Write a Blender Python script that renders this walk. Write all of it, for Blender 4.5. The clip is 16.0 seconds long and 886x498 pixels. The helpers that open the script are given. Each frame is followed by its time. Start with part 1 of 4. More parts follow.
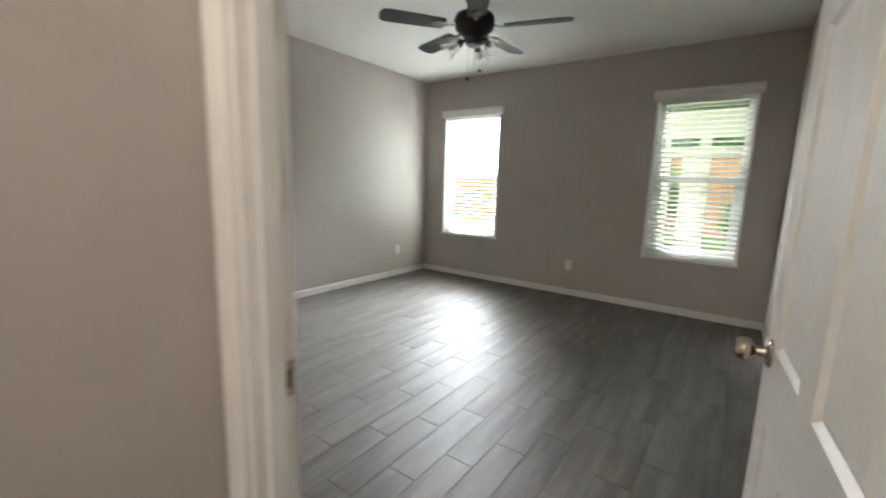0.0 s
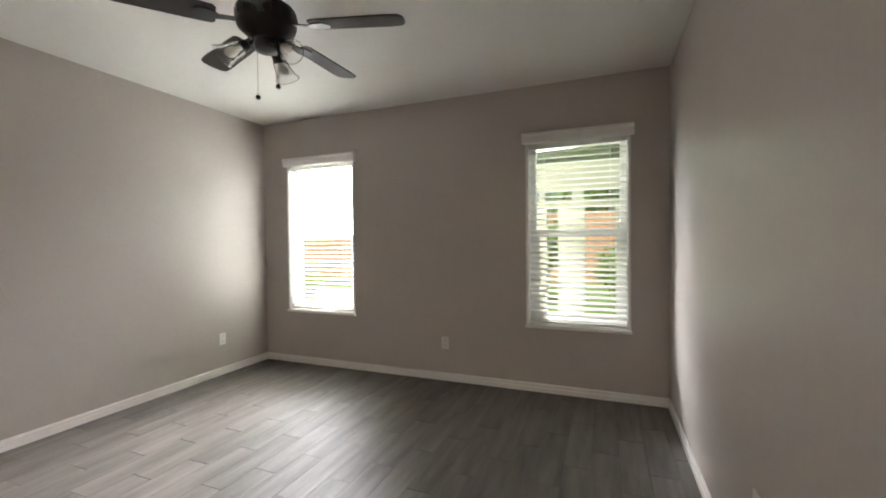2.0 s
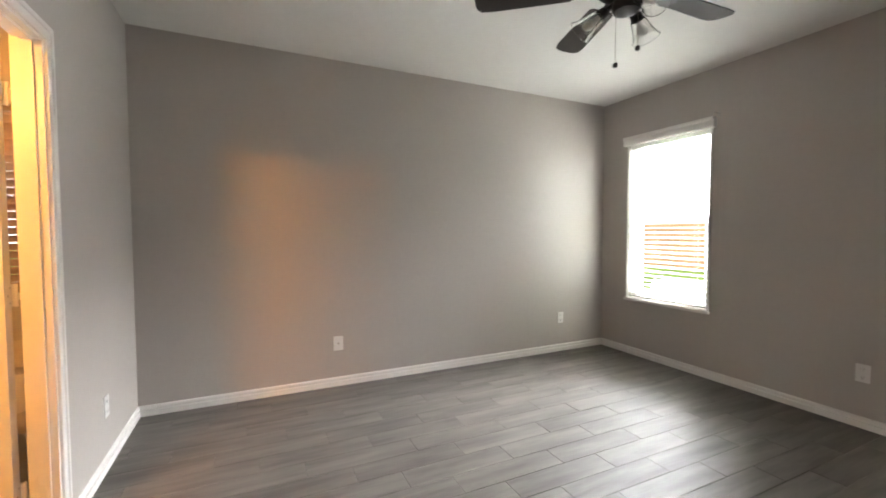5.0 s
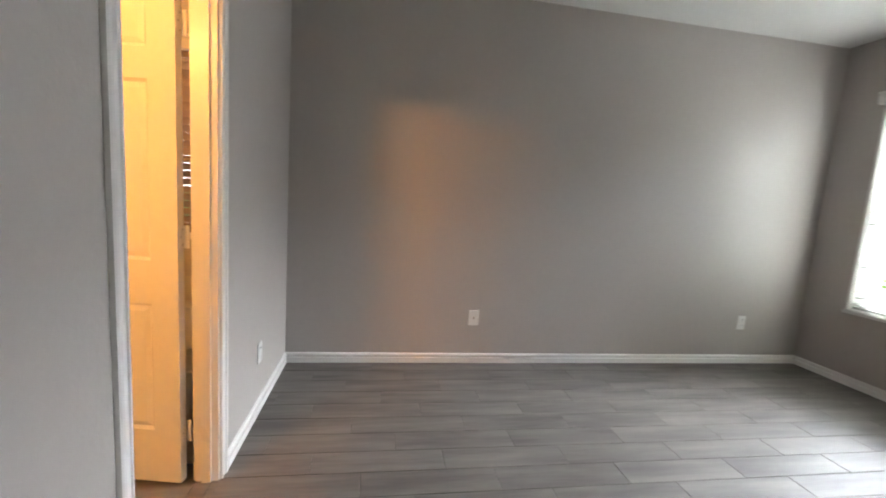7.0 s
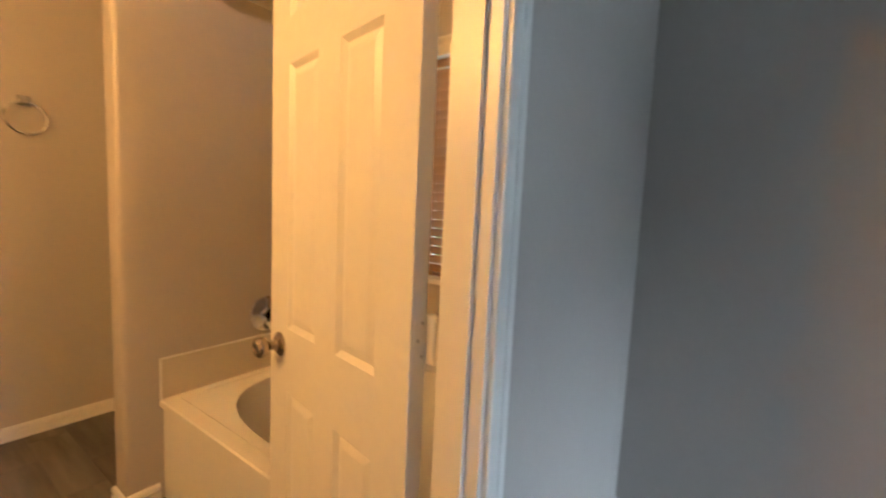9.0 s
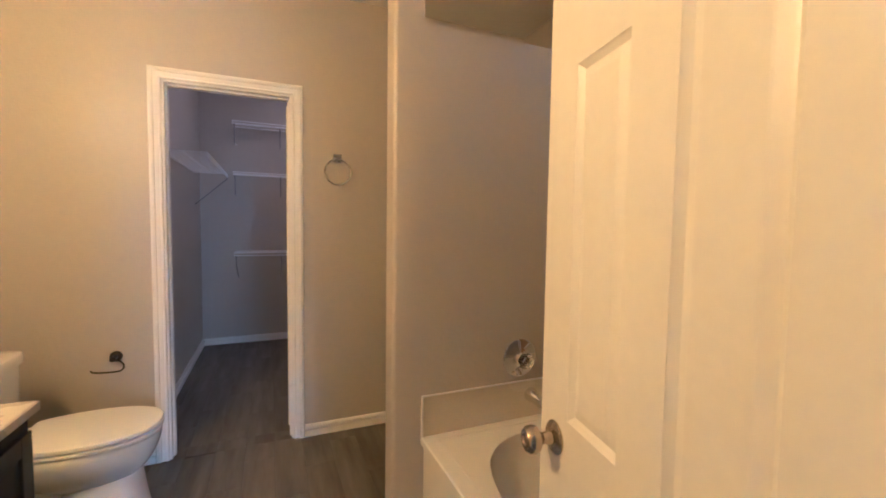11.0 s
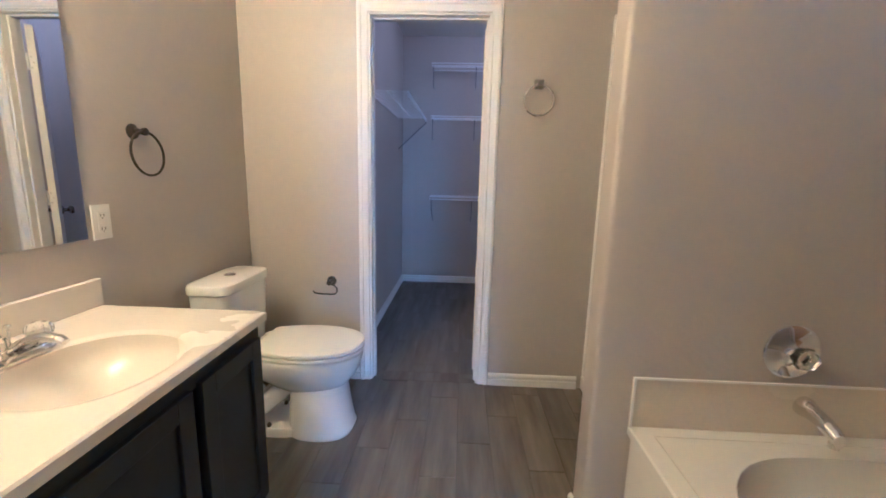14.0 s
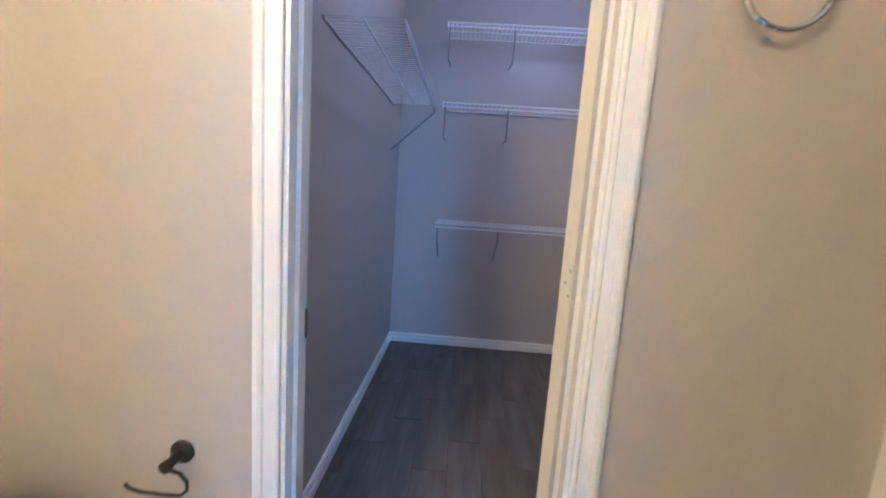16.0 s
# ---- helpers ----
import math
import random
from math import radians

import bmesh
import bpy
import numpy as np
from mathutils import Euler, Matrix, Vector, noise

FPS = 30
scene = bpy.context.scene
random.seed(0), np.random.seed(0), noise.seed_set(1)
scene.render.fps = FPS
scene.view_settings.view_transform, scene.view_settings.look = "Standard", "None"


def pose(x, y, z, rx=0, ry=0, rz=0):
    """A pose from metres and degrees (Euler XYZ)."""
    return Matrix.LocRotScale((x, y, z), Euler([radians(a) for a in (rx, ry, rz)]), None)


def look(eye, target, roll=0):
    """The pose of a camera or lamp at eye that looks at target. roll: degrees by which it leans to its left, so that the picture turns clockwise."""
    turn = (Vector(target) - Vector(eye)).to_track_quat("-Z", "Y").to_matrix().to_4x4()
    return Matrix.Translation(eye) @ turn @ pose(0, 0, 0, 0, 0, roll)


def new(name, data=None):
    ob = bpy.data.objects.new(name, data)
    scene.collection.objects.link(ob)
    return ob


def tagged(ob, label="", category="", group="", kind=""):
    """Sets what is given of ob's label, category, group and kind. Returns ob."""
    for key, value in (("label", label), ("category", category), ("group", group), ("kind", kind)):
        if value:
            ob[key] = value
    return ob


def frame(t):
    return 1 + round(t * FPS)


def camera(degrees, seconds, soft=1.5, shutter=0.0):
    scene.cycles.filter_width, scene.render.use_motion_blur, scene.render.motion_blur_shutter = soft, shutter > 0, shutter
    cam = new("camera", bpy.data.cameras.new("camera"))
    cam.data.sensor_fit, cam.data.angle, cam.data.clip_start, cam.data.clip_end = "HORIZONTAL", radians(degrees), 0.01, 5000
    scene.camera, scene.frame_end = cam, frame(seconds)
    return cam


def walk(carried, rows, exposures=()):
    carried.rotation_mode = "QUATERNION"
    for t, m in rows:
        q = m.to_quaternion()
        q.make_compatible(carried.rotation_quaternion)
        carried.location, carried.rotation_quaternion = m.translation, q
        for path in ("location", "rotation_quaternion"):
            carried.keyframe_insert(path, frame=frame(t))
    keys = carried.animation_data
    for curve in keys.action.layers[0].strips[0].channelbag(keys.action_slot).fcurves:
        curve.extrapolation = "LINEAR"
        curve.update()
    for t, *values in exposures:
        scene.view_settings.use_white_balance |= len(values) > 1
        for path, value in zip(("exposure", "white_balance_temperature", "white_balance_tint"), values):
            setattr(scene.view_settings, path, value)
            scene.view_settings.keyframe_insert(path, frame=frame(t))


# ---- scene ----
cam = camera(94.6, 16.0, soft=1.8, shutter=0.3)
PATH = [
    (0, (3.728, -4.708, 1.266), (2.576, -3.104, 0.947), 1.7),
    (0.5, (3.735, -4.302, 1.231), (2.876, -2.529, 0.887), 0.3),
    (1, (3.666, -4.027, 1.287), (2.813, -2.227, 1.116), -1.8),
    (1.5, (3.623, -3.757, 1.276), (2.949, -1.88, 1.127), -0.9),
    (2, (3.568, -3.574, 1.307), (2.834, -1.714, 1.271), -0.6),
    (2.5, (3.542, -3.466, 1.322), (2.523, -1.745, 1.349), -0.1),
    (3, (3.546, -3.446, 1.29), (2.32, -1.866, 1.298), -0.3),
    (3.5, (3.529, -3.448, 1.286), (2.112, -2.037, 1.263), -1.0),
    (4, (3.515, -3.462, 1.284), (1.917, -2.261, 1.234), -0.8),
    (4.5, (3.553, -3.423, 1.272), (1.799, -2.463, 1.206), -0.6),
    (4.7, (3.489, -3.475, 1.271), (1.707, -2.571, 1.196), -0.4),
    (7, (2.92, -3.665, 1.24), (0.965, -3.343, 0.988), 3.9),
    (7.5, (2.662, -3.675, 1.289), (0.692, -3.709, 0.948), 4.4),
    (8, (2.372, -3.71, 1.283), (0.426, -4.054, 0.978), 3.2),
    (8.4, (2.096, -3.813, 1.22), (0.178, -4.285, 0.908), 3.0),
    (9, (1.785, -3.971, 1.247), (0.155, -5.115, 1.063), 2.6),
    (9.5, (1.726, -4.114, 1.319), (0.352, -5.566, 1.254), -0.1),
    (9.7, (1.683, -4.173, 1.305), (0.409, -5.714, 1.268), -0.4),
    (11.8, (1.678, -4.294, 1.284), (1.162, -6.22, 1.123), 0.9),
    (12, (1.692, -4.296, 1.275), (1.249, -6.239, 1.11), 0.8),
    (12.5, (1.689, -4.301, 1.265), (1.452, -6.278, 1.078), 0.5),
    (13, (1.673, -4.339, 1.266), (1.621, -6.326, 1.052), 0.2),
    (13.5, (1.657, -4.411, 1.262), (1.706, -6.393, 0.999), 0.6),
    (14, (1.685, -4.58, 1.218), (1.77, -6.546, 0.86), 1.4),
    (14.5, (1.781, -4.899, 1.211), (1.896, -6.855, 0.809), 0.8),
    (15, (1.8, -5.262, 1.187), (1.966, -7.218, 0.803), 2.0),
    (15.5, (1.784, -5.646, 1.2), (1.924, -7.617, 0.893), 4.2),
    (16, (1.833, -6.025, 1.218), (1.919, -8.003, 0.933), 3.9),
]
EXPOSURES = [
    (0.0, 0.90, 6050, 8), (1.0, 0.88, 6250, 10), (2.0, 0.88, 6400, 13), (4.7, 0.98, 6350, 12), (7.0, 0.66, 5950, 11), (7.5, 0.60, 5650, 8), (8.2, 0.55, 4950, 4),
    (9.7, 0.15, 5100, 2), (11.8, 0.34, 3210, -1), (13.0, 0.37, 3200, -1), (14.3, 0.62, 3150, -1), (15.0, 0.68, 3150, -1), (16.0, 0.90, 3150, -2),
]
walk(cam, [(t, look(eye, target, roll)) for t, eye, target, roll in PATH], EXPOSURES)

# ---- world and lights ----
world = bpy.data.worlds.new("world")
scene.world = world
world.use_nodes = True
wn = world.node_tree.nodes
sky = wn.new("ShaderNodeTexSky")
sky.sky_type = "NISHITA"
sky.sun_disc = False
sky.sun_elevation = radians(48)
sky.sun_rotation = radians(200)
sky.dust_density = 4
wn["Background"].inputs["Strength"].default_value = 0.08
world.node_tree.links.new(sky.outputs[0], wn["Background"].inputs["Color"])


def lamp(name, kind, matrix, energy, colour, **settings):
    data = bpy.data.lights.new(name, kind)
    data.energy = energy
    data.color = colour
    for key, value in settings.items():
        setattr(data, key, value)
    ob = new(name, data)
    ob.matrix_world = matrix
    return ob


lamp("sun", "SUN", look((0, 0, 10), (0.6, 2.5, 6.0)), 2.4, (1, 0.96, 0.9), angle=radians(10))
# area lamps outside bedroom and bathroom windows, standing in for sky and yard daylight
lamp("window_sky_light", "AREA", look((0.0, 3.5, 3.9), (0.50, 0.0, 1.5)), 1300, (0.97, 0.97, 0.97), shape="RECTANGLE", size=3.6, size_y=2.2, spread=radians(100))
# this lamp shows as the white sky in window 1's upper half
lamp("window_sky_light", "AREA", look((-0.3, 2.0, 2.42), (0.4, -1.6, 1.3)), 100, (0.96, 0.97, 0.98), shape="RECTANGLE", size=2.4, size_y=2.0, spread=radians(100))
# added under the porch ceiling, hidden just above the view through window 2
lamp("window_sky_light", "AREA", look((3.35, 0.55, 2.33), (3.1, -1.4, 0.5)), 5, (0.95, 1.0, 0.93), shape="RECTANGLE", size=0.9, size_y=0.3)
lamp("window_sky_light", "AREA", look((-0.45, -5.1, 1.6), (1.0, -5.3, 1.0)), 14, (0.8, 0.9, 1.0), shape="RECTANGLE", size=0.8, size_y=1.0)
# added low fill lamp that brightens the bedroom ceiling, standing in for ground bounce
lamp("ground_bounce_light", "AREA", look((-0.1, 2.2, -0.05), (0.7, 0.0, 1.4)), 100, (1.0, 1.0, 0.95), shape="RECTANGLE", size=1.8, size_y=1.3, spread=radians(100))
WARM = (1.0, 0.43, 0.088)
BULBS = (-4.915, -5.055, -5.195, -5.335)
for y in BULBS:
    lamp("vanity_bulb_light", "POINT", pose(2.75, y, 2.14), 23, WARM, shadow_soft_size=0.022)
lamp("closet_bulb_light", "POINT", pose(1.3, -8.0, 2.49), 9.5, (1.0, 0.57, 0.40), shadow_soft_size=0.03)
# unseen fill added to brighten the hall wall; it belongs to no fixture
lamp("hall_bulb_light", "POINT", pose(3.55, -5.5, 2.35), 20, (1.0, 0.86, 0.72), shadow_soft_size=0.1)


# ---- materials ----
def material(name, colour, rough=0.5, metal=0.0, vary=0.06, scale=6.0, bump=0.0, bump_scale=200.0, coat=0.0, per_object=0.0):
    m = bpy.data.materials.new(name)
    m.use_nodes = True
    n, l = m.node_tree.nodes, m.node_tree.links
    b = n["Principled BSDF"]
    b.inputs["Metallic"].default_value = metal
    b.inputs["Coat Weight"].default_value = coat
    tc = n.new("ShaderNodeTexCoord")
    big, fine = n.new("ShaderNodeTexNoise"), n.new("ShaderNodeTexNoise")
    big.inputs["Scale"].default_value, fine.inputs["Scale"].default_value = scale * 0.35, scale * 9
    big.inputs["Detail"].default_value = 5
    for t in (big, fine):
        l.new(tc.outputs["Object"], t.inputs["Vector"])
    mix = n.new("ShaderNodeMath")
    mix.operation = "ADD"
    l.new(big.outputs["Fac"], mix.inputs[0])
    l.new(fine.outputs["Fac"], mix.inputs[1])
    value = mix.outputs[0]
    if per_object:
        info, wide = n.new("ShaderNodeObjectInfo"), n.new("ShaderNodeMath")
        wide.operation = "MULTIPLY_ADD"
        wide.inputs[1].default_value = per_object
        l.new(info.outputs["Random"], wide.inputs[0])
        l.new(value, wide.inputs[2])
        value = wide.outputs[0]
    ramp = n.new("ShaderNodeMapRange")
    ramp.inputs["From Min"].default_value, ramp.inputs["From Max"].default_value = 0.5, 1.5 + per_object
    ramp.inputs["To Min"].default_value, ramp.inputs["To Max"].default_value = 1 - vary, 1 + vary
    l.new(value, ramp.inputs["Value"])
    hsv = n.new("ShaderNodeHueSaturation")
    hsv.inputs["Color"].default_value = (*colour, 1)
    l.new(ramp.outputs[0], hsv.inputs["Value"])
    l.new(hsv.outputs[0], b.inputs["Base Color"])
    rr = n.new("ShaderNodeMapRange")
    rr.inputs["From Min"].default_value, rr.inputs["From Max"].default_value = 0.3, 0.7
    rr.inputs["To Min"].default_value, rr.inputs["To Max"].default_value = max(rough - 0.06, 0.02), min(rough + 0.06, 1)
    l.new(big.outputs["Fac"], rr.inputs["Value"])
    l.new(rr.outputs[0], b.inputs["Roughness"])
    if bump:
        bn, bp = n.new("ShaderNodeTexNoise"), n.new("ShaderNodeBump")
        bn.inputs["Scale"].default_value = bump_scale
        bn.inputs["Detail"].default_value = 3
        bp.inputs["Strength"].default_value = bump
        bp.inputs["Distance"].default_value = 0.002
        l.new(tc.outputs["Object"], bn.inputs["Vector"])
        l.new(bn.outputs["Fac"], bp.inputs["Height"])
        l.new(bp.outputs[0], b.inputs["Normal"])
    return m


def plank_material():
    m = bpy.data.materials.new("wood_look_tile")
    m.use_nodes = True
    n, l = m.node_tree.nodes, m.node_tree.links
    b = n["Principled BSDF"]
    tc, info, shift = n.new("ShaderNodeTexCoord"), n.new("ShaderNodeObjectInfo"), n.new("ShaderNodeVectorMath")
    wide = n.new("ShaderNodeMath")
    wide.operation = "MULTIPLY"
    wide.inputs[1].default_value = 37.0
    l.new(info.outputs["Random"], wide.inputs[0])
    l.new(tc.outputs["Object"], shift.inputs[0])
    l.new(wide.outputs[0], shift.inputs[1])
    stretch = n.new("ShaderNodeMapping")
    stretch.inputs["Scale"].default_value = (1.0, 0.12, 1.0)
    l.new(shift.outputs[0], stretch.inputs["Vector"])
    grain, cloud = n.new("ShaderNodeTexNoise"), n.new("ShaderNodeTexNoise")
    grain.inputs["Scale"].default_value, grain.inputs["Detail"].default_value = 70, 6
    cloud.inputs["Scale"].default_value, cloud.inputs["Detail"].default_value = 14, 3
    l.new(stretch.outputs[0], grain.inputs["Vector"])
    l.new(stretch.outputs[0], cloud.inputs["Vector"])
    ramp = n.new("ShaderNodeValToRGB")
    ramp.color_ramp.elements[0].position, ramp.color_ramp.elements[0].color = 0.33, (0.080, 0.071, 0.061, 1)
    ramp.color_ramp.elements[1].position, ramp.color_ramp.elements[1].color = 0.70, (0.185, 0.168, 0.148, 1)
    a1, a2 = n.new("ShaderNodeMath"), n.new("ShaderNodeMath")
    a1.operation, a2.operation = "MULTIPLY_ADD", "MULTIPLY_ADD"
    a1.inputs[1].default_value, a2.inputs[1].default_value = 0.24, 0.07
    l.new(grain.outputs["Fac"], a1.inputs[0])
    l.new(info.outputs["Random"], a2.inputs[0])
    half = n.new("ShaderNodeMath")
    half.operation = "MULTIPLY"
    half.inputs[1].default_value = 0.68
    l.new(cloud.outputs["Fac"], half.inputs[0])
    l.new(half.outputs[0], a2.inputs[2])
    l.new(a2.outputs[0], a1.inputs[2])
    l.new(a1.outputs[0], ramp.inputs["Fac"])
    l.new(ramp.outputs["Color"], b.inputs["Base Color"])
    b.inputs["Specular IOR Level"].default_value = 0.38
    rr = n.new("ShaderNodeMapRange")
    rr.inputs["To Min"].default_value, rr.inputs["To Max"].default_value = 0.42, 0.62
    l.new(grain.outputs["Fac"], rr.inputs["Value"])
    l.new(rr.outputs[0], b.inputs["Roughness"])
    bp = n.new("ShaderNodeBump")
    bp.inputs["Strength"].default_value, bp.inputs["Distance"].default_value = 0.25, 0.0012
    l.new(grain.outputs["Fac"], bp.inputs["Height"])
    l.new(bp.outputs[0], b.inputs["Normal"])
    return m


def glass_material(name, tint=(1, 1, 1), rough=0.0, ior=1.45):
    m = bpy.data.materials.new(name)
    m.use_nodes = True
    b = m.node_tree.nodes["Principled BSDF"]
    b.inputs["Base Color"].default_value = (*tint, 1)
    b.inputs["Transmission Weight"].default_value = 1
    b.inputs["Roughness"].default_value = rough
    b.inputs["IOR"].default_value = ior
    return m


WALL = material("wall_paint", (0.47, 0.435, 0.40), 0.42, vary=0.03, scale=3, bump=0.5, bump_scale=62)
CEIL = material("ceiling_paint", (0.74, 0.73, 0.70), 0.8, vary=0.03, scale=3, bump=0.5, bump_scale=120)
TRIM = material("white_trim_paint", (0.80, 0.785, 0.755), 0.33, vary=0.025, scale=5, bump=0.06, bump_scale=60)
DOOR = material("white_door_paint", (0.80, 0.78, 0.74), 0.35, vary=0.03, scale=5, bump=0.12, bump_scale=90)
PLANK = plank_material()
GROUT = material("dark_grout", (0.085, 0.078, 0.07), 0.9, vary=0.2, scale=30, bump=0.4, bump_scale=400)
VINYL = material("white_vinyl", (0.82, 0.82, 0.80), 0.35, vary=0.02)
SLAT = material("white_blind_slat", (0.82, 0.82, 0.79), 0.45, vary=0.03, scale=12)


def let_light_through(m, share):
    n, l = m.node_tree.nodes, m.node_tree.links
    glow_through, mix = n.new("ShaderNodeBsdfTranslucent"), n.new("ShaderNodeMixShader")
    glow_through.inputs["Color"].default_value = (0.85, 0.85, 0.8, 1)
    mix.inputs["Fac"].default_value = share
    l.new(n["Principled BSDF"].outputs[0], mix.inputs[1])
    l.new(glow_through.outputs[0], mix.inputs[2])
    l.new(mix.outputs[0], n["Material Output"].inputs["Surface"])


let_light_through(SLAT, 0.35)
WOODSLAT = material("cream_blind_slat", (0.36, 0.24, 0.15), 0.5, vary=0.1, scale=12)
GLASS = glass_material("window_glass", (0.97, 1, 0.98), ior=1.05)
CLEAR = glass_material("clear_glass", (0.97, 0.97, 0.96))
ACRYLIC = glass_material("clear_acrylic", (0.97, 0.97, 0.97), rough=0.05)
SHOWERGLASS = glass_material("shower_glass", (0.88, 0.91, 0.85), ior=1.2)
BRONZE = material("oil_rubbed_bronze", (0.026, 0.021, 0.018), 0.50, metal=0.3, vary=0.2, scale=30)
BLADE = material("dark_walnut_blade", (0.030, 0.021, 0.017), 0.8, vary=0.3, scale=14)
CHROME = material("chrome", (0.78, 0.78, 0.78), 0.07, metal=1, vary=0.03, scale=20)
NICKEL = material("satin_nickel", (0.43, 0.38, 0.31), 0.26, metal=1, vary=0.06, scale=30)
PLASTIC = material("white_plastic", (0.80, 0.79, 0.76), 0.35, vary=0.02)
SLOT = material("dark_slot", (0.02, 0.02, 0.02), 0.6, vary=0.1)
PORCELAIN = material("white_porcelain", (0.83, 0.82, 0.80), 0.08, vary=0.015, coat=0.4)
MARBLE = material("cultured_marble", (0.68, 0.635, 0.570), 0.24, vary=0.025, scale=8, coat=0.3)
TUBM = material("tub_acrylic", (0.80, 0.785, 0.745), 0.14, vary=0.02, coat=0.3)
SURROUND = material("almond_surround", (0.63, 0.575, 0.47), 0.25, vary=0.05, scale=10)
CABINET = material("charcoal_cabinet_paint", (0.019, 0.023, 0.022), 0.42, vary=0.2, scale=9, bump=0.1, bump_scale=80)
WIRE = material("white_wire_coating", (0.80, 0.80, 0.82), 0.4, vary=0.03)
BRACE = material("grey_brace_paint", (0.22, 0.22, 0.23), 0.5, vary=0.1)
STEEL = material("grey_steel", (0.48, 0.47, 0.46), 0.32, metal=0.8, vary=0.1)
FIBREGLASS = material("shower_fibreglass", (0.68, 0.67, 0.60), 0.22, vary=0.03)
GRASS = material("lawn", (0.17, 0.27, 0.05), 0.9, vary=0.45, scale=3, bump=0.8, bump_scale=60)
LEAF = material("leaf", (0.17, 0.27, 0.06), 0.6, vary=0.4, scale=4, per_object=0.4)
BARK = material("bark", (0.12, 0.09, 0.065), 0.9, vary=0.3, scale=20, bump=0.6)
CEDAR = material("cedar_fence", (0.52, 0.30, 0.17), 0.8, vary=0.3, scale=5, bump=0.4, per_object=0.5)
PORCHPAINT = material("porch_cream_paint", (0.46, 0.46, 0.37), 0.6, vary=0.06)
CONCRETE = material("concrete", (0.27, 0.265, 0.25), 0.85, vary=0.15, scale=4, bump=0.4)
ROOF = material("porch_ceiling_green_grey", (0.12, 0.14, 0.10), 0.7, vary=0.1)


def mirror_material():
    m = bpy.data.materials.new("mirror_silver")
    m.use_nodes = True
    b = m.node_tree.nodes["Principled BSDF"]
    b.inputs["Base Color"].default_value = (0.86, 0.88, 0.87, 1)
    b.inputs["Metallic"].default_value = 1
    b.inputs["Roughness"].default_value = 0.01
    return m


MIRROR = mirror_material()


def glow(name, colour, strength):
    m = bpy.data.materials.new(name)
    m.use_nodes = True
    b = m.node_tree.nodes["Principled BSDF"]
    b.inputs["Base Color"].default_value = (*colour, 1)
    b.inputs["Emission Color"].default_value = (*colour, 1)
    b.inputs["Emission Strength"].default_value = strength
    return m


# ---- mesh helpers ----
def box(bm, x0, x1, y0, y1, z0, z1, bevel=0.0):
    x0, x1, y0, y1, z0, z1 = min(x0, x1), max(x0, x1), min(y0, y1), max(y0, y1), min(z0, z1), max(z0, z1)
    v = [bm.verts.new((x, y, z)) for z in (z0, z1) for y in (y0, y1) for x in (x0, x1)]
    faces = [bm.faces.new([v[i] for i in f]) for f in ((0, 2, 3, 1), (4, 5, 7, 6), (0, 1, 5, 4), (2, 6, 7, 3), (0, 4, 6, 2), (1, 3, 7, 5))]
    if bevel:
        edges = list({e for f in faces for e in f.edges})
        bmesh.ops.bevel(bm, geom=edges, offset=bevel, segments=2, profile=0.5, affect="EDGES")
    return v


def boxes(*specs, bevel=0.0):
    bm = bmesh.new()
    for s in specs:
        box(bm, *s, bevel=bevel)
    return bm


def loft(bm, rings, cap_start=True, cap_end=True, closed=True):
    rows = [[bm.verts.new(p) for p in r] for r in rings]
    n = len(rows[0])
    for a, b in zip(rows, rows[1:]):
        for i in range(n if closed else n - 1):
            j = (i + 1) % n
            bm.faces.new((a[i], a[j], b[j], b[i]))
    if cap_start:
        bm.faces.new(rows[0][::-1])
    if cap_end:
        bm.faces.new(rows[-1])
    return rows


def circle(cx, cy, z, r, n=24, ry=None, power=2.0):
    ry = r if ry is None else ry
    pts = []
    for i in range(n):
        a = 2 * math.pi * i / n
        c, s = math.cos(a), math.sin(a)
        pts.append((cx + r * math.copysign(abs(c) ** (2 / power), c), cy + ry * math.copysign(abs(s) ** (2 / power), s), z))
    return pts


def lathe(bm, profile, n=24, m=None):
    """Turns (radius, height) pairs round z, then moves it by m."""
    start = len(bm.verts)
    loft(bm, [circle(0, 0, z, max(r, 0.0004), n) for r, z in profile])
    if m is not None:
        bm.verts.ensure_lookup_table()
        bmesh.ops.transform(bm, matrix=m, verts=bm.verts[start:])
    return bm


def tube(bm, pts, r, n=8, closed=False):
    """A round bar along points."""
    pts = [Vector(p) for p in pts]
    rings, up = [], None
    count = len(pts)
    for i, p in enumerate(pts):
        a = pts[i - 1] if (i or closed) else p
        b = pts[(i + 1) % count] if (i < count - 1 or closed) else p
        d = (b - a).normalized()
        if up is None:
            up = d.orthogonal().normalized()
        up = (up - d * up.dot(d)).normalized()
        side = d.cross(up)
        rings.append([p + r * (math.cos(2 * math.pi * k / n) * up + math.sin(2 * math.pi * k / n) * side) for k in range(n)])
    if closed:
        rings.append(rings[0])
    loft(bm, rings, not closed, not closed)
    return bm


def finish(bm, name, mat, smooth=False):
    bmesh.ops.recalc_face_normals(bm, faces=bm.faces)
    me = bpy.data.meshes.new(name)
    bm.to_mesh(me)
    bm.free()
    me.materials.append(mat)
    if smooth:
        for p in me.polygons:
            p.use_smooth = True
        me.set_sharp_from_angle(angle=radians(38))
    return me


def part(name, bm, mat, parent, label="", smooth=False):
    ob = new(name, finish(bm, name, mat, smooth))
    ob.parent = parent
    if label:
        tagged(ob, label)
    return ob


def thing(name, label, category, m=None, group="", kind=""):
    ob = new(name)
    ob.empty_display_size = 0.1
    if m is not None:
        ob.matrix_world = m
    return tagged(ob, label, category, group, kind)


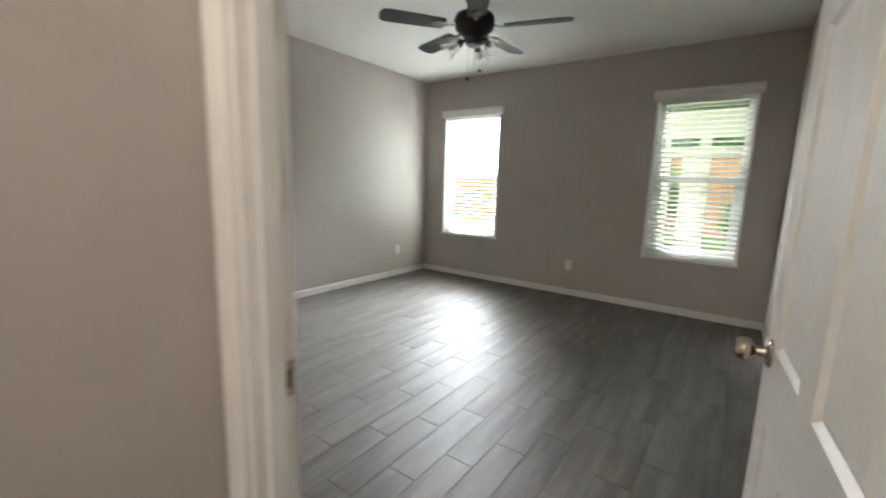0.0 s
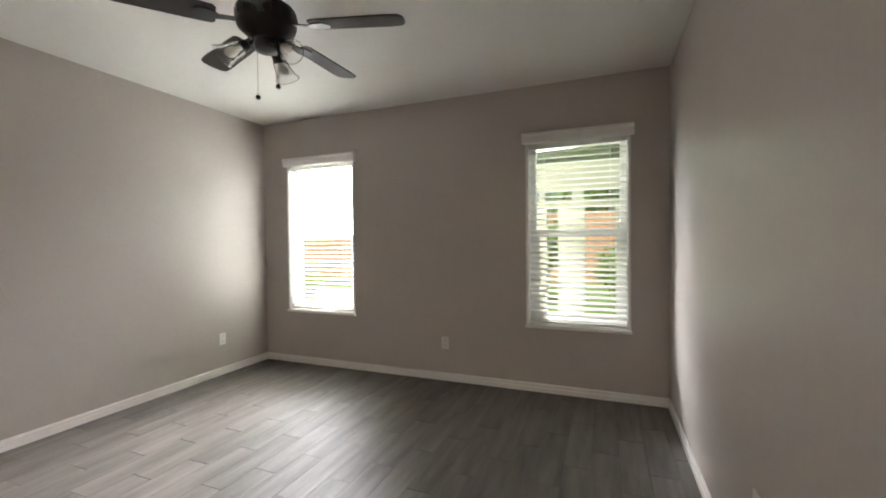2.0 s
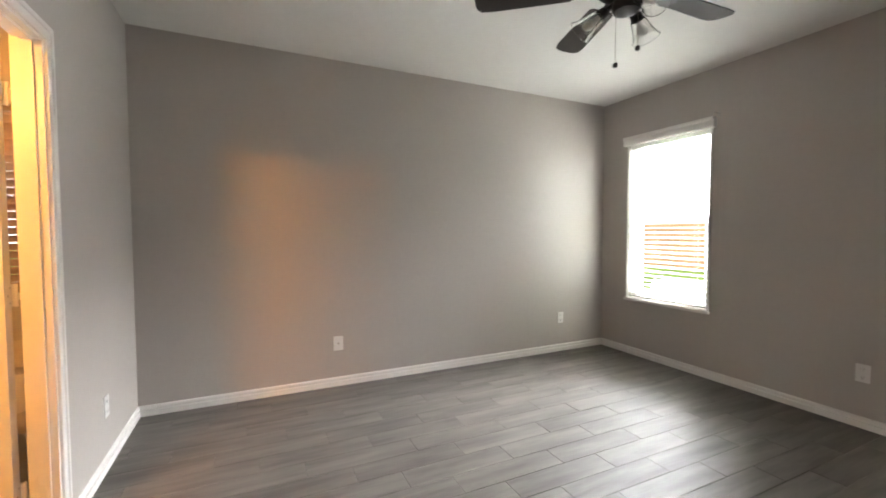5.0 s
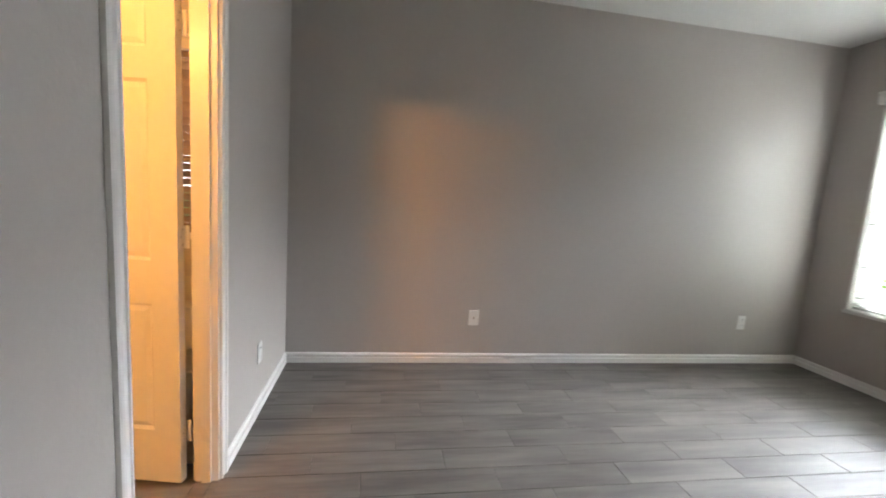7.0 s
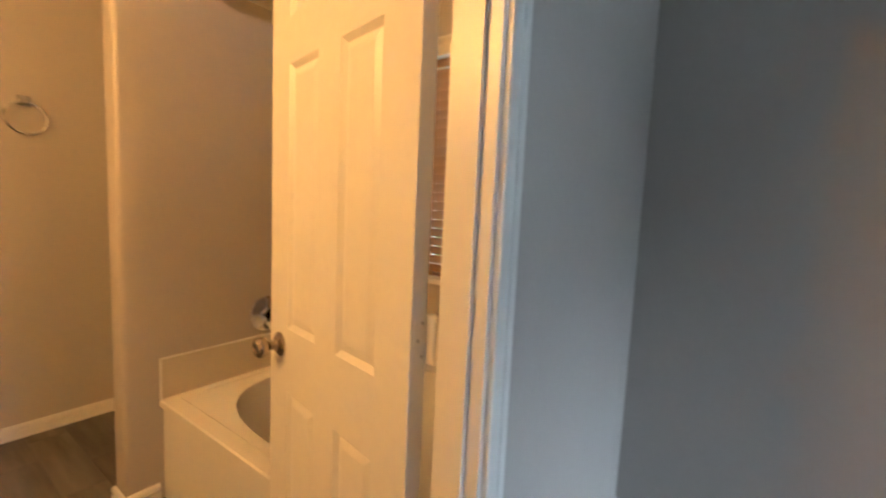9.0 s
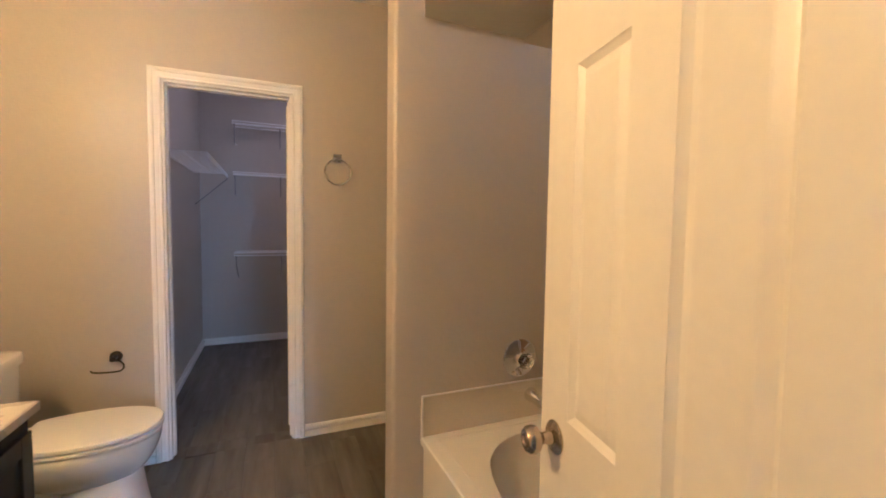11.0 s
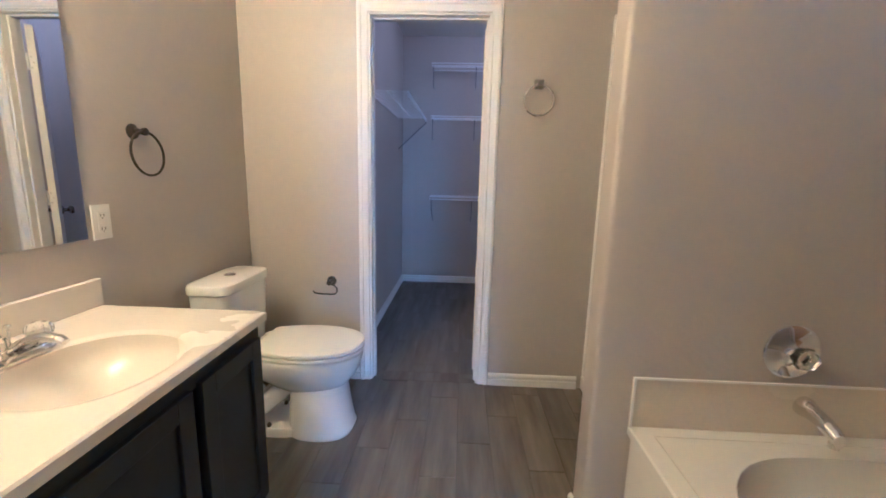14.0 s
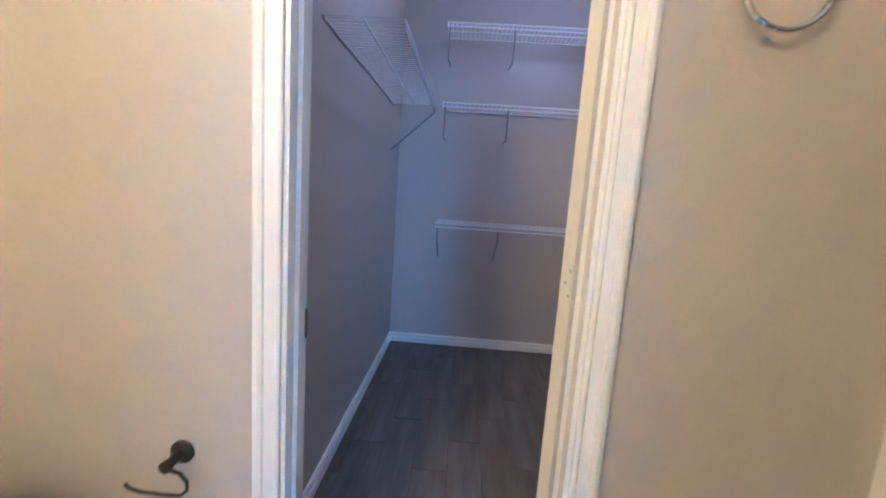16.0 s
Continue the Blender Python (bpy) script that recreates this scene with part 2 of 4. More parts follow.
def mesh_thing(name, bm, mat, label, category, kind="", smooth=False, group=""):
    return tagged(new(name, finish(bm, name, mat, smooth)), label, category, group, kind)


# ---- plan ----
H = 2.635
S_IN, S_OUT = -4.27, -4.36          # wall between bedroom and bathroom / hall
EAST = 4.04
B_EAST, B_SOUTH = 2.89, -6.84
C_EAST, C_SOUTH, C_WEST = 2.35, -9.15, 0.60
BD0, BD1 = 1.215, 1.835             # bathroom doorway
ED0, ED1 = 3.058, 3.918               # entry doorway
CD0, CD1 = 1.558, 2.203             # closet doorway
DOOR_H = 2.035
W1, W2, WZ = (0.345, 1.165), (2.955, 3.745), (0.582, 2.150)
BW, BWZ = (-5.45, -4.72), (0.88, 2.05)
PART_N, PART_S = -5.815, -5.93      # wall between tub and shower
TUB_X = 1.124


def wall_with_holes(name, axis, at0, at1, a0, a1, holes, mat, label, z1=H):
    """A wall along x or y, from a0 to a1, between at0 and at1 across, with (b0, b1, z0, z1) openings."""
    bm = bmesh.new()
    cuts = sorted({a0, a1, *[h[0] for h in holes], *[h[1] for h in holes]})
    for lo, hi in zip(cuts, cuts[1:]):
        mid = (lo + hi) / 2
        spans = [(0.0, z1)]
        for b0, b1, h0, h1 in holes:
            if b0 < mid < b1:
                spans = [(0.0, h0), (h1, z1)] if h0 > 0 else [(h1, z1)]
        for s0, s1 in spans:
            if axis == "x":
                box(bm, lo, hi, at0, at1, s0, s1)
            else:
                box(bm, at0, at1, lo, hi, s0, s1)
    bmesh.ops.remove_doubles(bm, verts=bm.verts, dist=0.0002)
    return mesh_thing(name, bm, mat, label, "wall", "structure")


wall_with_holes("wall_west", "y", -0.15, 0, C_SOUTH - 0.11, 0.15, [(*BW, *BWZ)], WALL, "greige painted outer wall with a light texture")
wall_north = wall_with_holes("wall_north", "x", 0, 0.15, 0, EAST, [(*W1, *WZ), (*W2, *WZ)], WALL, "greige painted bedroom wall with two tall windows")
wall_with_holes("wall_east", "y", EAST, EAST + 0.15, -6.6, 0.15, [], WALL, "greige painted bedroom side wall")
wall_with_holes("wall_south", "x", S_OUT, S_IN, 0, EAST, [(BD0, BD1, 0, DOOR_H), (ED0, ED1, 0, DOOR_H)], WALL, "greige painted wall with two white-cased doorways")
wall_with_holes("wall_bath_east", "y", B_EAST, B_EAST + 0.11, B_SOUTH, S_OUT, [], WALL, "greige painted wall behind vanity and toilet")
wall_with_holes("wall_bath_south", "x", B_SOUTH - 0.11, B_SOUTH, 0, B_EAST + 0.11, [(CD0, CD1, 0, DOOR_H)], WALL, "greige painted wall with the closet doorway")
wall_with_holes("wall_closet_east", "y", C_EAST, C_EAST + 0.11, C_SOUTH, B_SOUTH - 0.11, [], WALL, "greige painted closet wall")
wall_with_holes("wall_closet_south", "x", C_SOUTH - 0.11, C_SOUTH, 0, C_EAST + 0.11, [], WALL, "greige painted closet back wall behind wire shelves")
wall_with_holes("wall_closet_west", "y", C_WEST - 0.11, C_WEST, C_SOUTH, B_SOUTH - 0.11, [], WALL, "greige painted closet wall")
wall_with_holes("wall_hall_south", "x", -6.6, -6.49, B_EAST + 0.11, EAST, [], WALL, "greige painted hall end wall")
bm = boxes((0, TUB_X, PART_S, PART_N, 0, 2.08))
for post in ((TUB_X, TUB_X + 0.12, PART_S, PART_N, 0, H),):
    v = box(bm, *post)
    bm.edges.ensure_lookup_table()
    corner = [e for e in bm.edges if all(w in v and abs(w.co.x - post[1]) < 1e-6 for w in e.verts) and abs(e.verts[0].co.z - e.verts[1].co.z) > 1]
    bmesh.ops.bevel(bm, geom=corner, offset=0.018, segments=4, profile=0.5, affect="EDGES")
mesh_thing("wall_partition", bm, WALL, "greige partition wall between bathtub and shower", "wall", "structure", True)
mesh_thing("ceiling", boxes((-0.15, EAST + 0.15, C_SOUTH - 0.11, 0.15, H, H + 0.1)), CEIL, "white lightly textured painted ceiling", "ceiling", kind="structure")
floor = mesh_thing("floor", boxes((-0.15, EAST + 0.15, C_SOUTH - 0.11, 0.15, -0.249, -0.004)), GROUT, "grey wood-look plank tile floor with dark grout", "floor", kind="structure")


def base_run(x0, y0, x1, y1, nx, ny):
    """One baseboard along a wall from (x0, y0) to (x1, y1), the room lying towards (nx, ny)."""
    prof = ((0.0, 0.0), (0.015, 0.0), (0.015, 0.038), (0.002, 0.039), (0.002, 0.052), (0.014, 0.053), (0.014, 0.062), (0.008, 0.071), (0.0, 0.073))
    bm = bmesh.new()
    loft(bm, [[(x + nx * d, y + ny * d, z) for d, z in prof] for x, y in ((x0, y0), (x1, y1))])
    mesh_thing("baseboard", bm, TRIM, "white painted moulded baseboard along the wall", "baseboard", kind="structure")


CW = 0.058
for run in ((0, 0, 0, S_IN, 1, 0), (0.016, 0, EAST, 0, 0, -1), (EAST, -0.016, EAST, S_IN, -1, 0),
            (0.016, S_IN, BD0 - CW, S_IN, 0, 1), (BD1 + CW, S_IN, ED0 - CW, S_IN, 0, 1),
            (TUB_X + 0.12, PART_S, TUB_X + 0.12, PART_N, 1, 0), (TUB_X + 0.003, PART_N, TUB_X + 0.12, PART_N, 0, 1),
            (0.985, B_SOUTH, CD0 - CW, B_SOUTH, 0, 1), (CD1 + CW, B_SOUTH, B_EAST, B_SOUTH, 0, 1), (B_EAST, B_SOUTH + 0.016, B_EAST, -5.85, -1, 0),
            (C_EAST, B_SOUTH - 0.11, C_EAST, C_SOUTH, -1, 0), (C_EAST - 0.016, C_SOUTH, C_WEST, C_SOUTH, 0, 1), (C_WEST, C_SOUTH + 0.016, C_WEST, B_SOUTH - 0.11, 1, 0),
            (B_EAST + 0.11, S_OUT, B_EAST + 0.11, -6.49, 1, 0), (EAST, S_OUT, EAST, -6.49, -1, 0)):
    base_run(*run)


# ---- doorways ----
def casing(name, x0, x1, y0, y1, sides, label):
    """Jamb lining with stops, and a moulded casing on the named faces ('n', 's') of a wall along x."""
    root = thing(name, label, "door frame", kind="structure")
    t = 0.016
    part("jamb", boxes((x0, x0 + t, y0, y1, 0, DOOR_H - t), bevel=0.0015), TRIM, root)
    part("jamb", boxes((x1 - t, x1, y0, y1, 0, DOOR_H - t), bevel=0.0015), TRIM, root)
    part("head", boxes((x0, x1, y0, y1, DOOR_H - t, DOOR_H), bevel=0.0015), TRIM, root)
    mid = (y0 + y1) / 2
    part("stop", boxes((x0 + t, x0 + t + 0.01, mid - 0.018, mid + 0.018, 0, DOOR_H - t), (x1 - t - 0.01, x1 - t, mid - 0.018, mid + 0.018, 0, DOOR_H - t), (x0 + t + 0.01, x1 - t - 0.01, mid - 0.018, mid + 0.018, DOOR_H - t - 0.01, DOOR_H - t)), TRIM, root)
    prof = ((0.0, 0.0), (0.0, 0.010), (0.004, 0.0125), (0.010, 0.0125), (0.013, 0.008), (0.034, 0.011), (0.037, 0.016), (0.046, 0.018), (0.053, 0.016), (CW, 0.013), (CW, 0.0))
    for side in sides:
        y, ny = (y1, 1) if side == "n" else (y0, -1)
        gap = 0.005
        a, b, top = x0 + gap, x1 - gap, DOOR_H - gap
        for which in ("left", "right", "top"):
            bm = bmesh.new()
            rings = []
            if which == "top":
                rings = [[(a - d, y + ny * e, top + d) for d, e in prof], [(b + d, y + ny * e, top + d) for d, e in prof]]
            elif which == "left":
                rings = [[(a - d, y + ny * e, 0) for d, e in prof], [(a - d, y + ny * e, top + d) for d, e in prof]]
            else:
                rings = [[(b + d, y + ny * e, 0) for d, e in prof], [(b + d, y + ny * e, top + d) for d, e in prof]]
            loft(bm, rings)
            part("casing", bm, TRIM, root)
    return root


casing("door_frame_bath", BD0, BD1, S_OUT, S_IN, "ns", "white painted moulded frame of the bathroom doorway")
entry_frame = casing("door_frame_entry", ED0, ED1, S_OUT, S_IN, "ns", "white painted moulded frame of the bedroom doorway")
closet_frame = casing("door_frame_closet", CD0, CD1, B_SOUTH - 0.11, B_SOUTH, "ns", "white painted moulded frame of the closet doorway")
strike = part("strike_plate", boxes((ED0 + 0.016, ED0 + 0.019, S_IN - 0.042, S_IN - 0.004, 0.858, 0.928), bevel=0.001), NICKEL, entry_frame, "satin nickel strike plate")
part("latch_hole", boxes((ED0 + 0.0185, ED0 + 0.0198, S_IN - 0.033, S_IN - 0.015, 0.875, 0.911)), SLOT, strike)

part("strike_plate", boxes((CD1 - 0.019, CD1 - 0.016, B_SOUTH - 0.107, B_SOUTH - 0.075, 0.85, 0.92), bevel=0.001), NICKEL, closet_frame, "satin nickel strike plate")


def six_panel_door(name, width, m, label, hinge_mat, knob_z, knob_sides=(1, -1)):
    root = thing(name, label, "door", m)
    h, t, st = 2.005, 0.035, 0.105
    z0 = 0.012
    half = (width - 3 * st + 0.01) / 2
    cols = ((st, st + half), (width - st - half, width - st))
    rows = ((0.235, 0.755), (0.925, 1.590), (1.700, 1.895))
    bm = bmesh.new()
    box(bm, 0, st, 0, t, z0, h)
    box(bm, width - st, width, 0, t, z0, h)
    box(bm, cols[0][1], cols[1][0], 0, t, rows[0][0], rows[2][1])
    zs = [z0] + [z for r in rows for z in r] + [h]
    for a, b in ((zs[0], zs[1]), (zs[2], zs[3]), (zs[4], zs[5]), (zs[6], zs[7])):
        if a in (z0,) or b == h:
            box(bm, st, width - st, 0, t, a, b)
        else:
            for c0, c1 in cols:
                box(bm, c0, c1, 0, t, a, b)
    slab = part("slab", bm, DOOR, root)
    for c0, c1 in cols:
        for r0, r1 in rows:
            bm = bmesh.new()
            def rect(inset, y):
                return [(c0 + inset, y, r0 + inset), (c1 - inset, y, r0 + inset), (c1 - inset, y, r1 - inset), (c0 + inset, y, r1 - inset)]
            loft(bm, [rect(0.034, 0.003), rect(0.030, 0.0035), rect(0.016, 0.0085), rect(0.012, 0.0095), rect(0.004, 0.004), rect(0, 0.0008),
                      rect(0, t - 0.0008), rect(0.004, t - 0.004), rect(0.012, t - 0.0095), rect(0.016, t - 0.0085), rect(0.030, t - 0.0035), rect(0.034, t - 0.003)])
            part("panel", bm, DOOR, slab)
    for side in knob_sides:
        bm = bmesh.new()
        y = t if side > 0 else 0
        turn = Matrix.Translation((width - 0.062, y, knob_z)) @ Matrix.Rotation(radians(-90 * side), 4, "X")
        lathe(bm, [(0.0, -0.001), (0.033, -0.001), (0.033, 0.003), (0.028, 0.008), (0.014, 0.011), (0.011, 0.028), (0.016, 0.034), (0.025, 0.040), (0.0275, 0.048), (0.0265, 0.058), (0.021, 0.065), (0.012, 0.066), (0.010, 0.063), (0.0, 0.063)], 28, turn)
        part("knob", bm, NICKEL, root, "satin nickel round door knob", True)
    for z in (0.22, 1.02, 1.80):
        bm = bmesh.new()
        lathe(bm, [(0.006, z - 0.045), (0.0065, z - 0.043), (0.0065, z + 0.043), (0.006, z + 0.045)], 12, pose(-0.012, -0.006, 0))
        box(bm, -0.0022, -0.0005, 0.001, 0.028, z - 0.044, z + 0.044)
        box(bm, -0.012, -0.0015, -0.004, 0.001, z - 0.044, z + 0.044)
        hinge = part("hinge", bm, hinge_mat, root, "butt hinge")
        bm = bmesh.new()
        for dz, y in ((-0.030, 0.010), (0.0, 0.020), (0.030, 0.010)):
            lathe(bm, [(0, 0), (0.0038, 0), (0.003, 0.0012), (0, 0.0012)], 10, pose(-0.0021, y, z + dz, 0, -90, 0))
        part("screw", bm, STEEL, hinge, "steel hinge screws")
    return root


six_panel_door("bathroom_door", 0.60, pose(BD0 + 0.003, S_OUT - 0.038, 0, 0, 0, -100.5), "white six-panel door standing open against the bathtub", TRIM, 0.872)
six_panel_door("entry_door", 0.765, pose(ED1 - 0.004, S_IN + 0.022, 0, 0, 0, 94.5), "white six-panel bedroom door standing open by the wall", NICKEL, 0.905)
six_panel_door("closet_door", 0.585, pose(CD0 + 0.006, B_SOUTH - 0.135, 0, 0, 0, -134), "white six-panel closet door standing open inside the closet", TRIM, 0.905)


# ---- windows ----
def window_unit(name, w, z, m, label, slat_mat, tilt, pitch=0.046):
    """A single-hung vinyl window with blind; local x across, y outward, z up, origin at the bottom left on the room side."""
    root = thing(name, label, "window", m, kind="structure")
    d = 0.15
    hh = z
    fr = part("window_frame", boxes((0, 0.055, d - 0.06, d - 0.005, 0, hh), (w - 0.055, w, d - 0.06, d - 0.005, 0, hh), (0.055, w - 0.055, d - 0.06, d - 0.005, 0, 0.04), (0.055, w - 0.055, d - 0.06, d - 0.005, hh - 0.04, hh)), VINYL, root)
    mid = hh * 0.5
    part("meeting_rail", boxes((0.055, w - 0.055, d - 0.066, d - 0.02, mid - 0.025, mid + 0.025), bevel=0.003), VINYL, root)
    part("sash", boxes((0.055, 0.085, d - 0.055, d - 0.03, 0.04, mid - 0.025), (w - 0.085, w - 0.055, d - 0.055, d - 0.03, 0.04, mid - 0.025), (0.085, w - 0.085, d - 0.055, d - 0.03, 0.04, 0.075)), VINYL, root)
    for a, b, y in ((0.04, mid - 0.02, d - 0.042), (mid + 0.02, hh - 0.04, d - 0.026)):
        pane = part("pane", boxes((0.056, w - 0.056, y - 0.002, y + 0.002, a, b)), GLASS, root)
        pane.visible_shadow = False
    part("jamb_liner", boxes((0, 0.004, 0.002, d - 0.06, 0.0, hh), (w - 0.004, w, 0.002, d - 0.06, 0, hh), (0.004, w - 0.004, 0.002, d - 0.06, hh - 0.004, hh)), TRIM, root)
    part("window_sill", boxes((-0.028, w + 0.028, -0.03, -0.001, -0.026, 0.0), (0.004, w - 0.004, -0.001, d - 0.06, 0.0, 0.004), bevel=0.002), TRIM, root)
    part("side_casing", boxes((-0.02, 0.0, -0.012, -0.001, 0.0, hh), bevel=0.002), TRIM, root)
    part("side_casing", boxes((w, w + 0.02, -0.012, -0.001, 0.0, hh), bevel=0.002), TRIM, root)
    blind = thing("window_blind", "white horizontal slat blind lowered over the window, slats open", "blind", m)
    bm = bmesh.new()
    prof = ((0.001, 0.0), (0.042, 0.0), (0.046, 0.012), (0.046, 0.055), (0.058, 0.072), (0.058, 0.085), (0.001, 0.085))
    loft(bm, [[(x, -y, hh - 0.012 + zz) for y, zz in prof] for x in (-0.045, w + 0.045)])
    part("valance", bm, TRIM, blind)
    part("head_rail", boxes((0.008, w - 0.008, 0.014, 0.062, hh - 0.05, hh - 0.006)), slat_mat, blind)
    bm = boxes((0.008, w - 0.008, 0.014, 0.062, 0.012, 0.030), bevel=0.003)
    part("bottom_rail", bm, slat_mat, blind)
    bm = bmesh.new()
    ring = []
    for k in range(5):
        u = -0.025 + 0.05 * k / 4
        ring.append((u, 0.004 * (1 - (u / 0.025) ** 2)))
    prof = [(u, s + 0.0013) for u, s in ring] + [(u, s - 0.0013) for u, s in reversed(ring)]
    ca, sa = math.cos(radians(tilt)), math.sin(radians(tilt))
    loft(bm, [[(x, u * ca - s * sa, u * sa + s * ca) for u, s in prof] for x in (0.009, w - 0.009)])
    slat = finish(bm, "slat", slat_mat, True)
    n = int((hh - 0.09) / pitch)
    pitch = (hh - 0.095) / (n - 1)
    for k in range(n):
        ob = new("slat", slat)
        ob.parent = blind
        ob.matrix_basis = pose(0, 0.038, 0.052 + k * pitch, random.uniform(-1.5, 1.5), 0, 0)
    bm = bmesh.new()
    for x in (0.13, w - 0.13):
        for y in (0.012, 0.064):
            tube(bm, [(x, y, 0.02), (x, y, hh - 0.04)], 0.0011, 5)
    part("ladder_cord", bm, slat_mat, blind)
    bm = bmesh.new()
    tube(bm, [(0.06, 0.008, hh - 0.05), (0.055, 0.004, hh - 0.12), (0.055, 0.004, hh - 0.62)], 0.004, 6)
    part("tilt_wand", bm, slat_mat, blind)
    return root


window_unit("window_1", W1[1] - W1[0], WZ[1] - WZ[0], pose(W1[0], 0, WZ[0]), "white single-hung bedroom window full of bright sky", SLAT, 7)
window_unit("window_2", W2[1] - W2[0], WZ[1] - WZ[0], pose(W2[0], 0, WZ[0]), "white single-hung bedroom window facing the covered porch", SLAT, 20)
window_unit("window_3", BW[1] - BW[0], BWZ[1] - BWZ[0], pose(0, BW[0], BWZ[0], 0, 0, 90), "bathroom window with nearly closed blind above the tub", WOODSLAT, -66)


bracket = thing("curtain_bracket", "small grey curtain rod bracket above the window", "bracket", pose(1.225, -0.001, 2.245))
bm = boxes((-0.009, 0.009, -0.004, 0, -0.022, 0.022), bevel=0.001)
tube(bm, [(0, -0.003, 0), (0, -0.05, 0.002), (0, -0.062, 0.008), (0, -0.066, 0.02)], 0.004, 8)
part("hook", bm, STEEL, bracket)


# ---- outlets ----
def outlet(name, m, label, kind_="outlet", size=(0.072, 0.116)):
    """A cover plate in local xz, facing -y."""
    root = thing(name, label, "outlet", m, group="wall outlets")
    w, h = size
    part("cover_plate", boxes((-w / 2, w / 2, -0.006, 0, -h / 2, h / 2), bevel=0.002), PLASTIC, root)
    if kind_ == "outlet":
        for dz in (-0.026, 0.026):
            bm = bmesh.new()
            loft(bm, [[(x, -0.0062 - e, z + dz) for x, z, _ in circle(0, 0, 0, 0.0165, 20, 0.0145, 3)] for e in (0, 0.0018)])
            face = part("receptacle", bm, PLASTIC, root)
            part("slots", boxes((-0.0075, -0.0055, -0.0086, -0.0079, dz - 0.002, dz + 0.007), (0.0055, 0.0075, -0.0086, -0.0079, dz - 0.002, dz + 0.007), (-0.002, 0.002, -0.0086, -0.0079, dz - 0.010, dz - 0.006)), SLOT, face)
    elif kind_ == "gfci":
        part("receptacle", boxes((-0.0165, 0.0165, -0.0085, -0.0058, -0.033, 0.033), bevel=0.0015), PLASTIC, root)
        for dz in (-0.022, 0.022):
            part("slots", boxes((-0.0075, -0.0055, -0.0092, -0.0084, dz - 0.004, dz + 0.005), (0.0055, 0.0075, -0.0092, -0.0084, dz - 0.004, dz + 0.005), (-0.002, 0.002, -0.0092, -0.0084, dz - 0.010, dz - 0.007)), SLOT, root)
        part("button", boxes((-0.008, 0.008, -0.0096, -0.0084, -0.006, -0.001), (-0.008, 0.008, -0.0096, -0.0084, 0.001, 0.006)), PLASTIC, root)
    else:
        bm = bmesh.new()
        lathe(bm, [(0, 0), (0.007, 0), (0.007, 0.006), (0.004, 0.008), (0, 0.008)], 14, pose(0, -0.0055, 0, 90))
        part("cable_jack", bm, NICKEL, root, "", True)
    return root


outlet("wall_outlet", pose(2.170, -0.0005, 0.355), "white duplex outlet low on the window wall")
outlet("wall_outlet", pose(0.0005, -0.59, 0.355, 0, 0, 90), "white duplex outlet low on the wall near the corner")
outlet("wall_outlet", pose(0.0005, -2.915, 0.352, 0, 0, 90), "white cover plate with a cable jack low on the wall", "jack", (0.078, 0.116))
outlet("wall_outlet", pose(EAST - 0.0005, -1.95, 0.405, 0, 0, -90), "white duplex outlet low on the side wall")
outlet("wall_outlet", pose(0.65, S_IN + 0.0005, 0.33, 0, 0, 180), "white duplex outlet beside the bathroom doorway")
outlet("vanity_outlet", pose(B_EAST - 0.0005, -5.885, 1.035, 0, 0, -90), "white ground-fault outlet above the vanity", "gfci")


